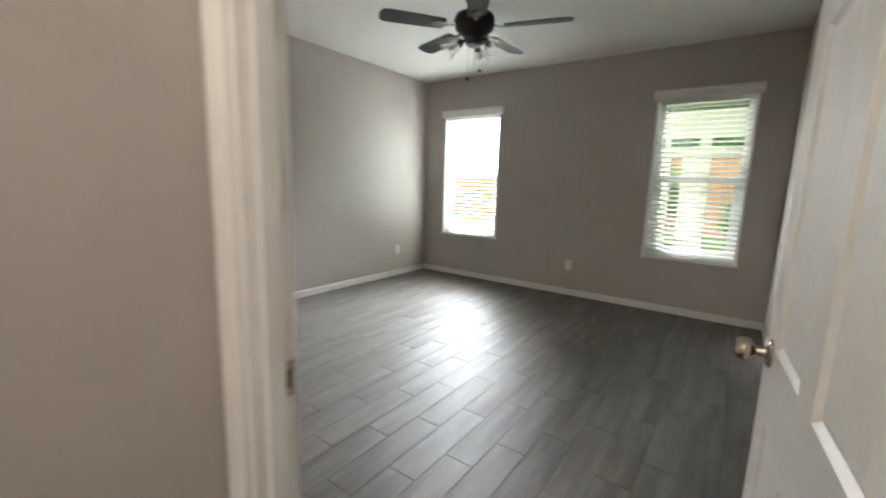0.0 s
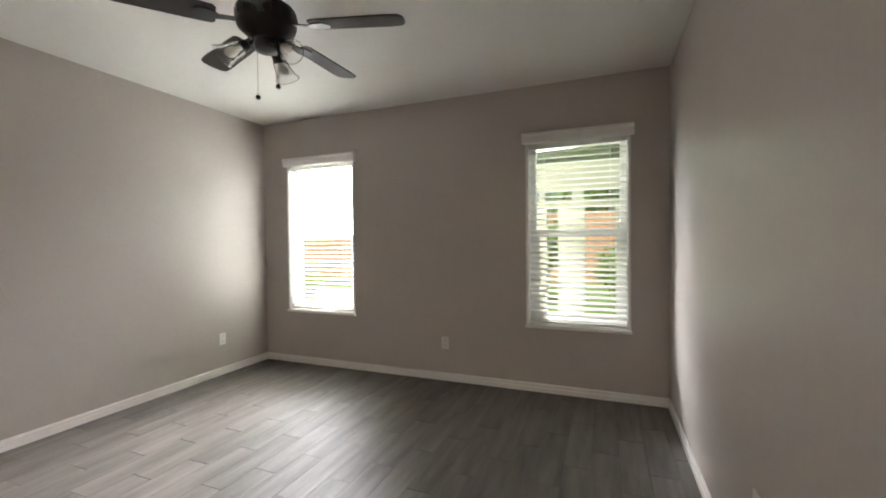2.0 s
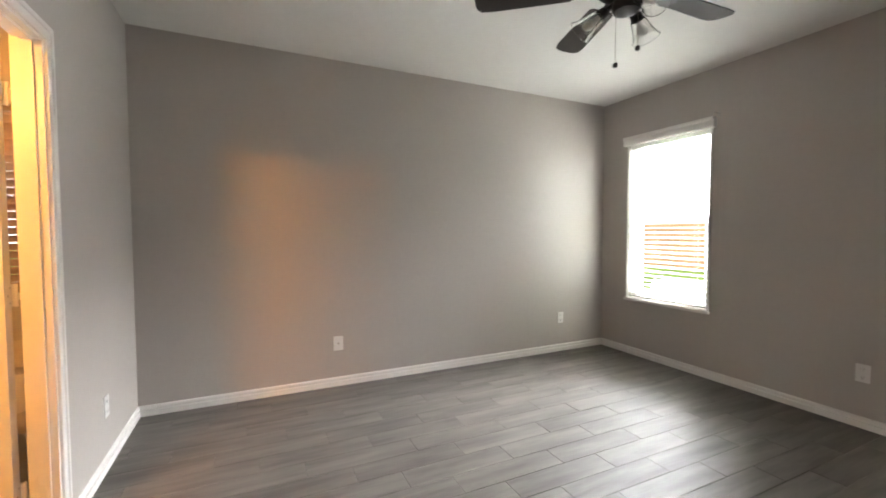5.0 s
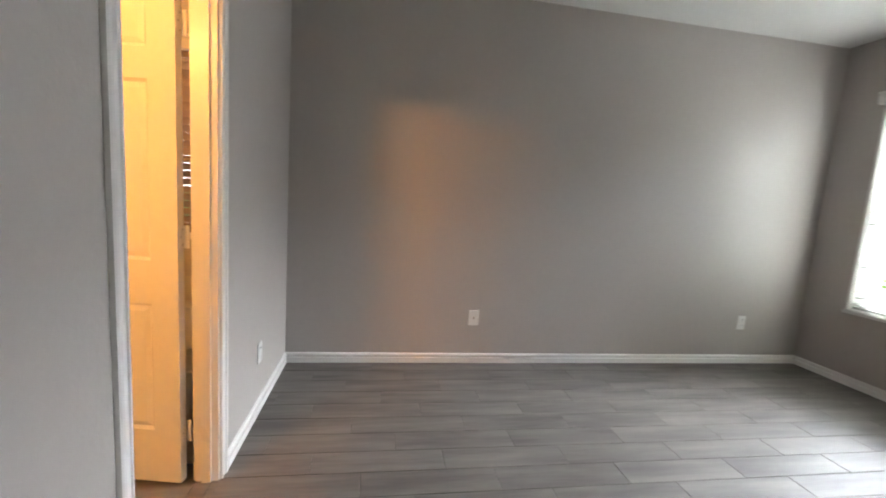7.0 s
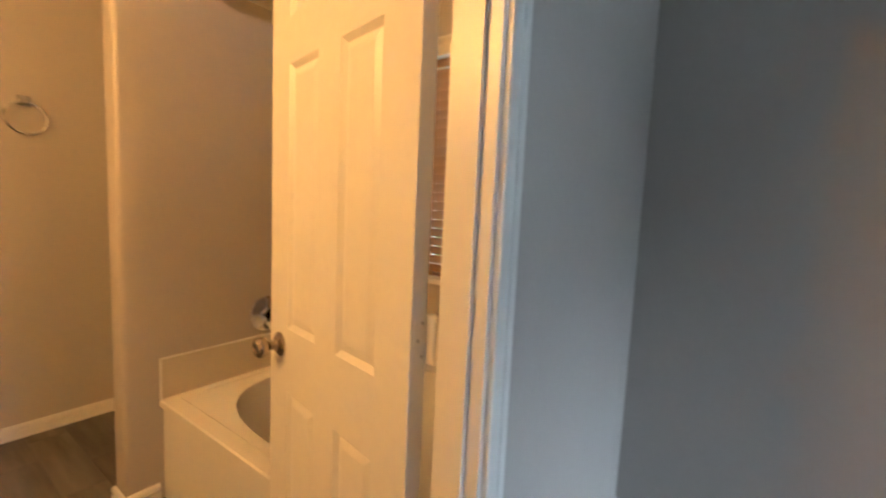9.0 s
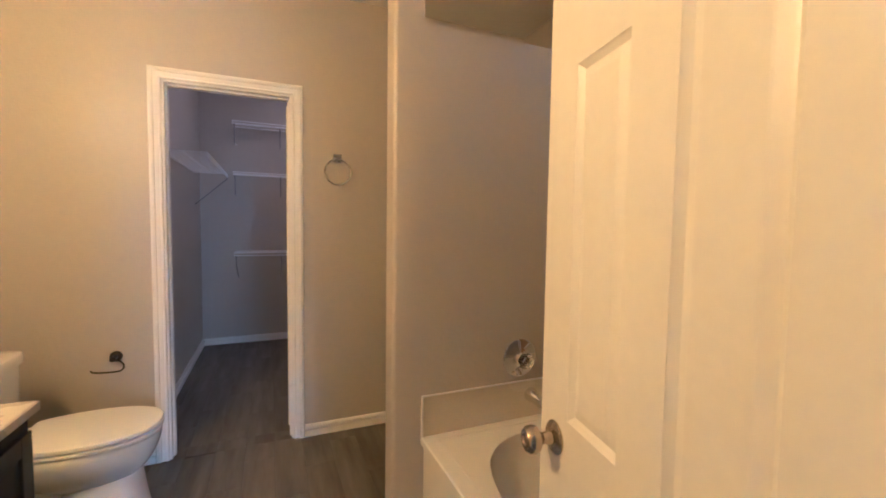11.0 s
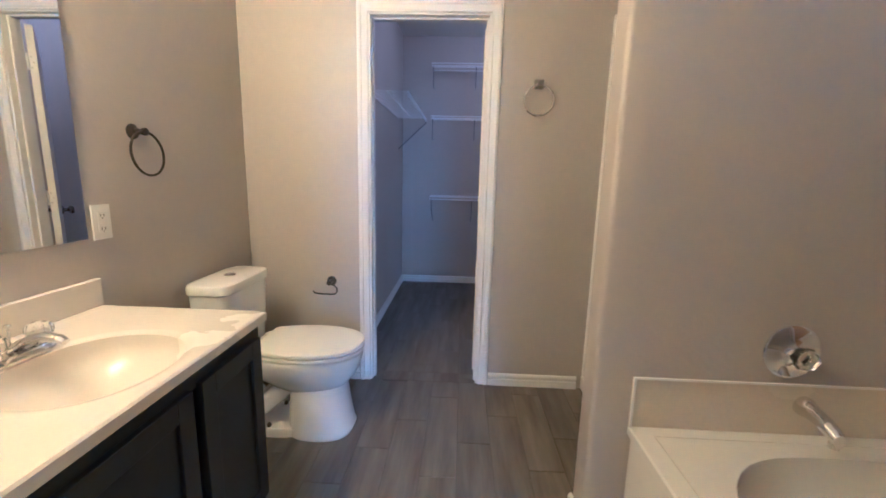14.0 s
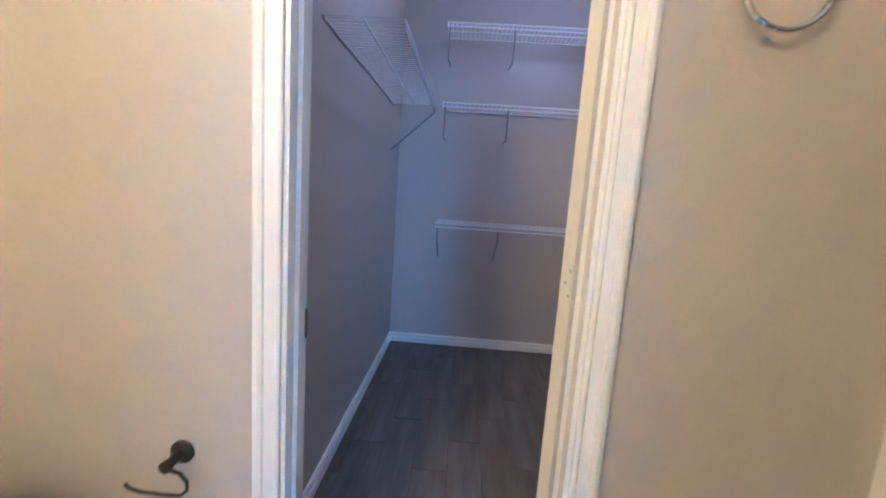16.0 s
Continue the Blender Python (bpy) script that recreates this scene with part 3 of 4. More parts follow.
# ---- ceiling fan ----
def ceiling_fan(x, y, turn):
    DROP = -0.042
    fan = thing("ceiling_fan", "dark bronze five-blade ceiling fan with three clear glass shades", "ceiling fan", pose(x, y, H) @ Matrix.Diagonal((1.15, 1.15, 1, 1)))
    bm = bmesh.new()
    lathe(bm, [(0, 0), (0.068, 0), (0.068, -0.02), (0.05, -0.05), (0.022, -0.065), (0.013, -0.068), (0.013, -0.15), (0, -0.15)])
    part("canopy_and_rod", bm, BRONZE, fan, "", True)
    bm = bmesh.new()
    lathe(bm, [(0, -0.13 - DROP)] + [(q, w - DROP) for q, w in ((0.03, -0.145), (0.085, -0.158), (0.118, -0.175), (0.127, -0.19), (0.127, -0.255), (0.121, -0.275), (0.095, -0.302), (0.072, -0.322), (0.06, -0.335), (0, -0.335))], 40)
    motor = part("motor_housing", bm, BRONZE, fan, "", True)
    for k in range(20):
        a = 2 * math.pi * k / 20
        bm = bmesh.new()
        tube(bm, [(0.1275 * math.cos(a), 0.1275 * math.sin(a), -0.205 - DROP), (0.1275 * math.cos(a), 0.1275 * math.sin(a), -0.245 - DROP)], 0.004, 5)
        part("vent_rib", bm, BRONZE, motor)
    bm = bmesh.new()
    lathe(bm, [(q, w - DROP) for q, w in ((0, -0.333), (0.052, -0.335), (0.058, -0.36), (0.05, -0.385), (0.02, -0.40), (0, -0.402))], 28)
    part("light_hub", bm, BRONZE, fan, "", True)
    for k in range(5):
        a = turn + 72 * k
        holder = pose(0, 0, -0.262 - DROP, 0, 0, a)
        bm = bmesh.new()
        rings = []
        for r, w in ((0.20, 0.045), (0.215, 0.058), (0.30, 0.062), (0.45, 0.066), (0.55, 0.069), (0.595, 0.064), (0.612, 0.045), (0.618, 0.02)):
            rings.append([(r, -w, -0.003), (r, w, -0.003), (r, w, 0.003), (r, -w, 0.003)])
        loft(bm, rings)
        bmesh.ops.transform(bm, matrix=holder @ pose(0, 0, 0, 11), verts=bm.verts)
        blade = part("blade", bm, BLADE, fan, "dark walnut-finish fan blade")
        bm = bmesh.new()
        loft(bm, [[(r, -w, -0.006 + dz), (r, w, -0.006 + dz), (r, w, dz), (r, -w, dz)] for r, w, dz in ((0.09, 0.016, 0.012), (0.14, 0.012, 0.004), (0.19, 0.014, -0.004), (0.215, 0.032, -0.004), (0.26, 0.034, -0.004), (0.285, 0.012, -0.004))])
        bmesh.ops.transform(bm, matrix=holder @ pose(0, 0, 0, 11), verts=bm.verts)
        part("blade_iron", bm, BRONZE, blade)
    for k in range(3):
        a = -15 + 120 * k
        m = pose(0, 0, -0.345 - DROP, 0, 0, a) @ pose(0.05, 0, 0, 0, 128, 0)
        bm = bmesh.new()
        lathe(bm, [(0, -0.01), (0.012, -0.01), (0.012, 0.03), (0.024, 0.035), (0.026, 0.065), (0.02, 0.07), (0, 0.07)], 20, m)
        arm = part("lamp_socket", bm, BRONZE, fan, "", True)
        bm = bmesh.new()
        prof = [(0.024, 0.06), (0.03, 0.065), (0.034, 0.085), (0.040, 0.12), (0.052, 0.155), (0.058, 0.165)]
        full = prof + [(r - 0.003, z) for r, z in reversed(prof)]
        loft(bm, [circle(0, 0, z, r, 24) for r, z in full] + [circle(0, 0, full[0][1], full[0][0], 24)], False, False)
        bmesh.ops.transform(bm, matrix=m, verts=bm.verts)
        part("glass_shade", bm, CLEAR, arm, "clear bell-shaped glass shade", True)
        bm = bmesh.new()
        lathe(bm, [(0, 0.068), (0.010, 0.07), (0.012, 0.085), (0.022, 0.11), (0.024, 0.125), (0.016, 0.142), (0, 0.148)], 18, m)
        part("bulb", bm, PORCELAIN, arm, "unlit white bulb", True)
    for dx, dy, l in ((-0.012, -0.045, 0.245), (0.040, 0.02, 0.175)):
        bm = bmesh.new()
        tube(bm, [(dx, dy, -0.38 - DROP), (dx, dy, -0.39 - DROP - l)], 0.0012, 5)
        chain = part("pull_chain", bm, NICKEL, fan)
        bm = bmesh.new()
        lathe(bm, [(0, -0.012), (0.008, -0.009), (0.0105, 0), (0.008, 0.010), (0, 0.014)], 12, pose(dx, dy, -0.39 - DROP - l))
        part("chain_bob", bm, BRONZE, chain, "", True)
    return fan


ceiling_fan(1.965, -1.935, 17)


# ---- bathroom: vanity ----
VX, VY0, VY1, VZ = 2.317, -5.84, -4.98, 0.762


def rect_ring(cx, cy, x0, x1, y0, y1, z, angles):
    pts = []
    for a in angles:
        c, s = math.cos(a), math.sin(a)
        k = min(((x1 - cx) / c if c > 1e-9 else (x0 - cx) / c if c < -1e-9 else 1e9), ((y1 - cy) / s if s > 1e-9 else (y0 - cy) / s if s < -1e-9 else 1e9))
        pts.append((cx + k * c, cy + k * s, z))
    return pts


def basin_mesh(cx, cy, rx, ry, x0, x1, y0, y1, z, thick, depth, power=2.0, dish=0.0):
    """A slab with an oval bowl sunk into it."""
    angles = sorted({2 * math.pi * k / 72 for k in range(72)} | {math.atan2(y - cy, x - cx) % (2 * math.pi) for x in (x0, x1) for y in (y0, y1)})

    def oval(f, zz):
        pts = []
        for a in angles:
            c, s = math.cos(a), math.sin(a)
            k = (abs(c / (rx * f)) ** power + abs(s / (ry * f)) ** power) ** (-1 / power)
            pts.append((cx + k * c, cy + k * s, zz))
        return pts
    bm = bmesh.new()
    e = 0.005
    rings = [rect_ring(cx, cy, x0, x1, y0, y1, z - thick, angles), rect_ring(cx, cy, x0, x1, y0, y1, z - e, angles), rect_ring(cx, cy, x0 + e, x1 - e, y0 + e, y1 - e, z, angles),
             rect_ring(cx, cy, x0 + 2.2 * e, x1 - 2.2 * e, y0 + 2.2 * e, y1 - 2.2 * e, z, angles), oval(1.15, z), oval(1.12, z), oval(1.06, z - dish * 0.4), oval(1.0, z - dish)]
    for u in (0.1, 0.25, 0.45, 0.65, 0.82, 0.93, 1.0):
        f = math.cos(u * math.pi / 2) ** 0.55 if u < 1 else 0.12
        rings.append(oval(max(f, 0.12), z - dish - 0.006 - (depth - dish) * u ** 0.8))
    loft(bm, rings, False, True)
    return bm


def vanity_cabinet():
    root = thing("vanity_cabinet", "charcoal painted vanity cabinet with recessed-panel doors", "cabinet")
    x0 = VX + 0.025
    part("body", boxes((x0 + 0.018, B_EAST - 0.002, VY0 + 0.012, VY0 + 0.028, 0.09, VZ - 0.03), (x0 + 0.018, B_EAST - 0.002, VY1 - 0.028, VY1 - 0.012, 0.09, VZ - 0.03), (x0 + 0.018, B_EAST - 0.002, VY0 + 0.028, VY1 - 0.028, 0.09, 0.106)), CABINET, root)
    part("toe_kick", boxes((x0 + 0.075, B_EAST - 0.003, VY0 + 0.013, VY1 - 0.013, 0.0, 0.09)), CABINET, root)
    part("face_frame", boxes((x0, x0 + 0.018, VY0 + 0.012, VY0 + 0.05, 0.09, VZ - 0.03), (x0, x0 + 0.018, VY1 - 0.05, VY1 - 0.012, 0.09, VZ - 0.03), (x0, x0 + 0.018, VY0 + 0.05, VY1 - 0.05, VZ - 0.09, VZ - 0.03), (x0, x0 + 0.018, VY0 + 0.05, VY1 - 0.05, 0.09, 0.13), bevel=0.001), CABINET, root)
    mid = -5.485
    for a, b in ((VY0 + 0.036, mid - 0.018), (mid + 0.018, VY1 - 0.036)):
        za, zb, f = 0.115, VZ - 0.075, 0.055
        door = part("cabinet_door", boxes((x0 - 0.019, x0 - 0.001, a, a + f, za, zb), (x0 - 0.019, x0 - 0.001, b - f, b, za, zb), (x0 - 0.019, x0 - 0.001, a + f, b - f, za, za + f), (x0 - 0.019, x0 - 0.001, a + f, b - f, zb - f, zb), bevel=0.002), CABINET, root)
        part("door_panel", boxes((x0 - 0.010, x0 - 0.002, a + f, b - f, za + f, zb - f)), CABINET, door)
    return root


vanity_cabinet()
top = thing("countertop", "cream cultured-marble vanity top with moulded oval sink", "countertop")
part("basin_slab", basin_mesh(2.537, -5.440, 0.172, 0.188, VX, B_EAST - 0.003, VY0, VY1, VZ, 0.03, 0.125, 2.2, 0.006), MARBLE, top, "", True)
part("backsplash", boxes((B_EAST - 0.022, B_EAST - 0.003, VY0, VY1, VZ + 0.0005, VZ + 0.092), bevel=0.004), MARBLE, top)
bm = bmesh.new()
lathe(bm, [(0, 0), (0.021, 0), (0.021, 0.003), (0.014, 0.004), (0.012, 0.001), (0, 0.001)], 20, pose(2.537, -5.440, VZ - 0.128))
part("drain", bm, CHROME, top, "chrome drain ring", True)


def faucet(m):
    root = thing("sink_faucet", "chrome sink faucet with two clear acrylic handles", "faucet", m)
    bm = bmesh.new()
    loft(bm, [circle(0, 0, 0, 0.027, 28, 0.082, 3), circle(0, 0, 0.008, 0.027, 28, 0.082, 3), circle(0, 0, 0.016, 0.021, 28, 0.076, 3), circle(0, 0, 0.018, 0.012, 28, 0.066, 3)])
    part("base", bm, CHROME, root, "", True)
    bm = bmesh.new()
    rings = []
    for x, z, w, h in ((0.014, 0.016, 0.020, 0.016), (0.0, 0.030, 0.020, 0.016), (-0.030, 0.046, 0.018, 0.014), (-0.070, 0.056, 0.016, 0.011), (-0.105, 0.052, 0.014, 0.009), (-0.120, 0.044, 0.012, 0.006)):
        rings.append([(x + 0.35 * h * math.sin(2 * math.pi * k / 16) * -1, w * math.cos(2 * math.pi * k / 16), z + h * math.sin(2 * math.pi * k / 16)) for k in range(16)])
    loft(bm, rings)
    part("spout", bm, CHROME, root, "", True)
    bm = bmesh.new()
    lathe(bm, [(0, 0.02), (0.003, 0.02), (0.003, 0.06), (0.007, 0.064), (0.007, 0.07), (0, 0.072)], 12, pose(0.02, 0, 0.01))
    part("lift_rod", bm, CHROME, root, "", True)
    for y in (-0.052, 0.052):
        bm = bmesh.new()
        lathe(bm, [(0, 0.014), (0.014, 0.014), (0.013, 0.026), (0.009, 0.03), (0, 0.03)], 16, pose(0, y, 0))
        stem = part("handle_stem", bm, CHROME, root, "", True)
        bm = bmesh.new()
        rings = []
        for r, z in ((0.012, 0.030), (0.022, 0.036), (0.026, 0.046), (0.026, 0.056), (0.021, 0.066), (0.010, 0.070)):
            rings.append([(r * (1 + 0.09 * math.cos(8 * a)) * math.cos(a), y + r * (1 + 0.09 * math.cos(8 * a)) * math.sin(a), z) for a in (2 * math.pi * k / 32 for k in range(32))])
        loft(bm, rings)
        part("handle", bm, ACRYLIC, stem, "faceted clear acrylic handle", True)


faucet(pose(2.732, -5.45, VZ + 0.0005))
mirror = thing("wall_mirror", "frameless rectangular mirror above the vanity backsplash", "mirror")
part("glass", boxes((B_EAST - 0.007, B_EAST - 0.002, -5.828, VY1 - 0.05, 0.985, 1.885), bevel=0.001), MIRROR, mirror)
light = thing("vanity_light", "brushed metal wall light bar with four lit globes", "wall light")
part("back_plate", boxes((B_EAST - 0.03, B_EAST - 0.002, -5.42, -4.83, 2.10, 2.18), bevel=0.006), NICKEL, light)
for y in BULBS:
    bm = bmesh.new()
    lathe(bm, [(0, 0), (0.03, 0), (0.03, 0.02), (0.014, 0.03), (0.014, 0.055), (0, 0.055)], 20, pose(B_EAST - 0.03, y, 2.14, 0, -90, 0))
    part("lamp_socket", bm, NICKEL, light, "", True)
globe = glow("lit_bulb_glass", WARM, 6.0)
for y in BULBS:
    bm = bmesh.new()
    bmesh.ops.create_uvsphere(bm, u_segments=20, v_segments=12, radius=0.042, matrix=pose(2.765, y, 2.14))
    bulb = part("bulb", bm, globe, light, "lit warm globe bulb", True)
    bulb.visible_shadow = False


# ---- towel rings, paper holder ----
def towel_ring_round(m):
    """Facing -y: round rose, short post, hanging ring."""
    root = thing("towel_ring", "dark bronze towel ring on the wall beside the mirror", "towel ring", m)
    bm = bmesh.new()
    lathe(bm, [(0, 0), (0.027, 0), (0.027, 0.006), (0.022, 0.011), (0.012, 0.014), (0.010, 0.04), (0.014, 0.044), (0.014, 0.054), (0.008, 0.058), (0, 0.058)], 24, pose(0, 0, 0, 90))
    part("wall_mount", bm, BRONZE, root, "", True)
    bm = bmesh.new()
    tube(bm, [(0.078 * math.sin(2 * math.pi * k / 40), -0.047 - 0.012 * (1 - math.cos(2 * math.pi * k / 40)) * 0.5, -0.078 + 0.078 * math.cos(2 * math.pi * k / 40)) for k in range(40)], 0.0045, 8, True)
    part("ring", bm, BRONZE, root, "", True)


def towel_ring_square(m):
    root = thing("towel_ring", "chrome towel ring with a square mount beside the closet doorway", "towel ring", m)
    bm = boxes((-0.025, 0.025, -0.012, 0, -0.025, 0.025), (-0.014, 0.014, -0.048, -0.012, -0.014, 0.012), bevel=0.002)
    part("wall_mount", bm, CHROME, root)
    bm = bmesh.new()
    tube(bm, [(0.075 * math.sin(2 * math.pi * k / 40), -0.034, -0.083 + 0.075 * math.cos(2 * math.pi * k / 40)) for k in range(40)], 0.0062, 8, True)
    part("ring", bm, CHROME, root, "", True)


def paper_holder(m):
    root = thing("paper_holder", "dark bronze open-arm toilet paper holder, empty", "paper holder", m)
    bm = bmesh.new()
    lathe(bm, [(0, 0), (0.027, 0), (0.027, 0.006), (0.022, 0.011), (0.012, 0.014), (0.010, 0.045), (0.013, 0.05), (0.013, 0.06), (0, 0.062)], 24, pose(0, 0, 0, 90))
    part("wall_mount", bm, BRONZE, root, "", True)
    bm = bmesh.new()
    pts = [(0.0, -0.055, -0.005), (-0.03, -0.055, -0.012), (-0.045, -0.055, -0.03), (-0.045, -0.055, -0.05), (-0.03, -0.055, -0.064), (0.0, -0.055, -0.066), (0.06, -0.055, -0.064), (0.085, -0.055, -0.058), (0.092, -0.055, -0.048)]
    tube(bm, [(-x, y, z) for x, y, z in pts], 0.0042, 8)
    part("arm", bm, BRONZE, root, "", True)


towel_ring_round(pose(B_EAST - 0.0005, -6.06, 1.345, 0, 0, -90))
towel_ring_square(pose(1.307, B_SOUTH + 0.0005, 1.688, 0, 0, 180))
paper_holder(pose(2.42, B_SOUTH + 0.0005, 0.60, 0, 0, 180))


# ---- toilet ----
def toilet(m):
    """Local: bowl towards -x, wall at x = 0."""
    root = thing("toilet", "white two-piece porcelain toilet with closed lid", "toilet", m)
    bm = bmesh.new()
    loft(bm, [circle(-0.105, 0, z, rx, 40, ry, 5) for z, rx, ry in ((0.37, 0.078, 0.165), (0.40, 0.086, 0.178), (0.55, 0.092, 0.190), (0.69, 0.096, 0.197))])
    tank = part("tank", bm, PORCELAIN, root, "", True)
    bm = bmesh.new()
    loft(bm, [circle(-0.107, 0, z, rx, 40, ry, 5) for z, rx, ry in ((0.6905, 0.086, 0.186), (0.6955, 0.086, 0.186), (0.696, 0.104, 0.206), (0.722, 0.105, 0.207), (0.733, 0.100, 0.202), (0.737, 0.088, 0.190))])
    lid = part("tank_lid", bm, PORCELAIN, root, "", True)
    bm = bmesh.new()
    lathe(bm, [(0, 0), (0.026, 0), (0.026, 0.004), (0.022, 0.006), (0, 0.006)], 24, pose(-0.107, 0, 0.737))
    part("flush_button", bm, CHROME, lid, "chrome dual flush button", True)
    bm = bmesh.new()
    rings = []
    for z, x0, x1, ry in ((0.205, -0.60, -0.36, 0.085), (0.225, -0.635, -0.31, 0.108), (0.255, -0.668, -0.26, 0.132), (0.29, -0.692, -0.20, 0.153), (0.325, -0.708, -0.12, 0.170), (0.36, -0.718, -0.05, 0.181), (0.388, -0.722, -0.03, 0.186), (0.397, -0.715, -0.03, 0.182)):
        rings.append(circle((x0 + x1) / 2, 0, z, (x1 - x0) / 2, 48, ry, 2.3))
    loft(bm, rings)
    bowl = part("bowl", bm, PORCELAIN, root, "", True)
    bm = bmesh.new()
    loft(bm, [circle(cx, 0, z, rx, 40, ry, 2.6) for z, cx, rx, ry in ((0.0, -0.525, 0.152, 0.138), (0.014, -0.525, 0.156, 0.141), (0.03, -0.524, 0.150, 0.136), (0.10, -0.520, 0.142, 0.128), (0.18, -0.516, 0.135, 0.121), (0.235, -0.512, 0.130, 0.115), (0.26, -0.508, 0.118, 0.10))])
    part("pedestal", bm, PORCELAIN, root, "", True)
    bm = bmesh.new()
    for s in (-1, 1):
        tube(bm, [(-0.40, s * 0.052, 0.26), (-0.34, s * 0.062, 0.20), (-0.27, s * 0.066, 0.135), (-0.20, s * 0.06, 0.10), (-0.15, s * 0.05, 0.16), (-0.16, s * 0.045, 0.27), (-0.18, s * 0.04, 0.36)], 0.046, 14)
    part("trapway", bm, PORCELAIN, bowl, "", True)
    bm = bmesh.new()
    loft(bm, [circle(-0.28, 0, z, rx, 32, ry, 4) for z, rx, ry in ((0.0, 0.175, 0.122), (0.03, 0.175, 0.122), (0.04, 0.168, 0.116))])
    part("foot", bm, PORCELAIN, bowl, "", True)
    for s in (-1, 1):
        bm = bmesh.new()
        lathe(bm, [(0, 0), (0.011, 0), (0.010, 0.012), (0.004, 0.018), (0, 0.018)], 12, pose(-0.30, s * 0.095, 0.04))
        part("bolt_cap", bm, BRONZE, bowl)

    def seat_outline(k, zz):
        pts = []
        for i in range(56):
            a = 2 * math.pi * i / 56
            c, s = math.cos(a), math.sin(a)
            x = -0.475 + (0.252 * c if c < 0 else 0.225 * min(c * 1.35, 1.0))
            pts.append((x if c < 0 else x, 0.186 * math.copysign(abs(s) ** 0.82, s), zz))
        return [((p[0] + 0.475) * k - 0.475, p[1] * k, p[2]) for p in pts]
    bm = bmesh.new()
    loft(bm, [seat_outline(0.86, 0.3972), seat_outline(0.86, 0.4025), seat_outline(0.995, 0.4035), seat_outline(1.0, 0.405), seat_outline(1.0, 0.412), seat_outline(0.985, 0.4155), seat_outline(0.92, 0.416)])
    part("seat", bm, PLASTIC, root, "white plastic seat", True)
    bm = bmesh.new()
    loft(bm, [seat_outline(0.86, 0.4162), seat_outline(0.86, 0.4235), seat_outline(0.995, 0.4242), seat_outline(1.0, 0.426), seat_outline(1.0, 0.433), seat_outline(0.985, 0.439), seat_outline(0.93, 0.442)])
    part("seat_lid", bm, PLASTIC, root, "white plastic lid, closed", True)
    for y in (-0.08, 0.08):
        part("seat_hinge", boxes((-0.262, -0.225, y - 0.025, y + 0.025, 0.398, 0.43), bevel=0.006), PLASTIC, root)


toilet(pose(B_EAST - 0.037, -6.372, 0.0))

# ---- bathtub ----
tub = thing("bathtub", "white acrylic alcove bathtub with a wide deck and oval basin", "bathtub")
TZ = 0.432
part("deck", basin_mesh(0.585, -5.09, 0.435, 0.61, 0.003, TUB_X, PART_N + 0.003, S_OUT - 0.003, TZ, 0.03, 0.33, 3.0, 0.004), TUBM, tub, "", True)
part("apron", boxes((TUB_X - 0.035, TUB_X - 0.012, PART_N + 0.004, S_OUT - 0.004, 0.0, TZ - 0.03), bevel=0.003), TUBM, tub)
part("deck_bead", boxes((0.09, TUB_X - 0.06, PART_N + 0.055, PART_N + 0.060, TZ + 0.0004, TZ + 0.003), (TUB_X - 0.065, TUB_X - 0.060, PART_N + 0.06, S_OUT - 0.09, TZ + 0.0004, TZ + 0.003)), TUBM, tub)
bm = bmesh.new()
lathe(bm, [(0, 0), (0.036, 0), (0.036, 0.006), (0.028, 0.012), (0, 0.014)], 28, pose(0.60, -5.565, 0.33, -72, 0, 0))
part("overflow_plate", bm, CHROME, tub, "chrome overflow plate", True)
for name, spec in (("tub_backsplash", (0.004, TUB_X, PART_N + 0.0005, PART_N + 0.012, TZ + 0.0006, 0.602)), ("tub_backsplash", (0.0005, 0.012, PART_N + 0.0125, S_OUT - 0.013, TZ + 0.0006, 0.602)), ("tub_backsplash", (0.004, TUB_X, S_OUT - 0.012, S_OUT - 0.0005, TZ + 0.0006, 0.602))):
    mesh_thing(name, boxes(spec, bevel=0.002), SURROUND, "almond surround strip along the tub deck", "backsplash", kind="structure")
mesh_thing("trim", boxes((0.012, TUB_X + 0.001, PART_N + 0.0125, PART_N + 0.018, 0.600, 0.606), (TUB_X - 0.006, TUB_X + 0.002, PART_N + 0.0125, PART_N + 0.018, TZ + 0.001, 0.600)), TRIM, "white caulk edge on the tub surround", "trim", kind="structure")
valve = thing("tub_valve", "chrome round tub valve with a clear acrylic handle", "faucet", pose(0.655, PART_N + 0.0005, 0.706))
bm = bmesh.new()
lathe(bm, [(0, 0), (0.085, 0), (0.085, 0.004), (0.078, 0.009), (0.045, 0.012), (0.030, 0.02), (0.022, 0.03), (0, 0.03)], 40, pose(0, 0, 0, -90))
part("escutcheon", bm, CHROME, valve, "", True)
bm = bmesh.new()
rings = []
for r, z in ((0.016, 0.030), (0.030, 0.036), (0.034, 0.05), (0.033, 0.062), (0.026, 0.074), (0.012, 0.077)):
    rings.append([(r * (1 + 0.08 * math.cos(6 * a)) * math.cos(a), z, r * (1 + 0.08 * math.cos(6 * a)) * math.sin(a)) for a in (2 * math.pi * k / 36 for k in range(36))])
loft(bm, rings)
part("handle", bm, ACRYLIC, valve, "faceted clear acrylic handle", True)
spout = thing("tub_spout", "chrome tub filler spout on the partition wall", "faucet", pose(0.60, PART_N + 0.0125, 0.535))
bm = bmesh.new()
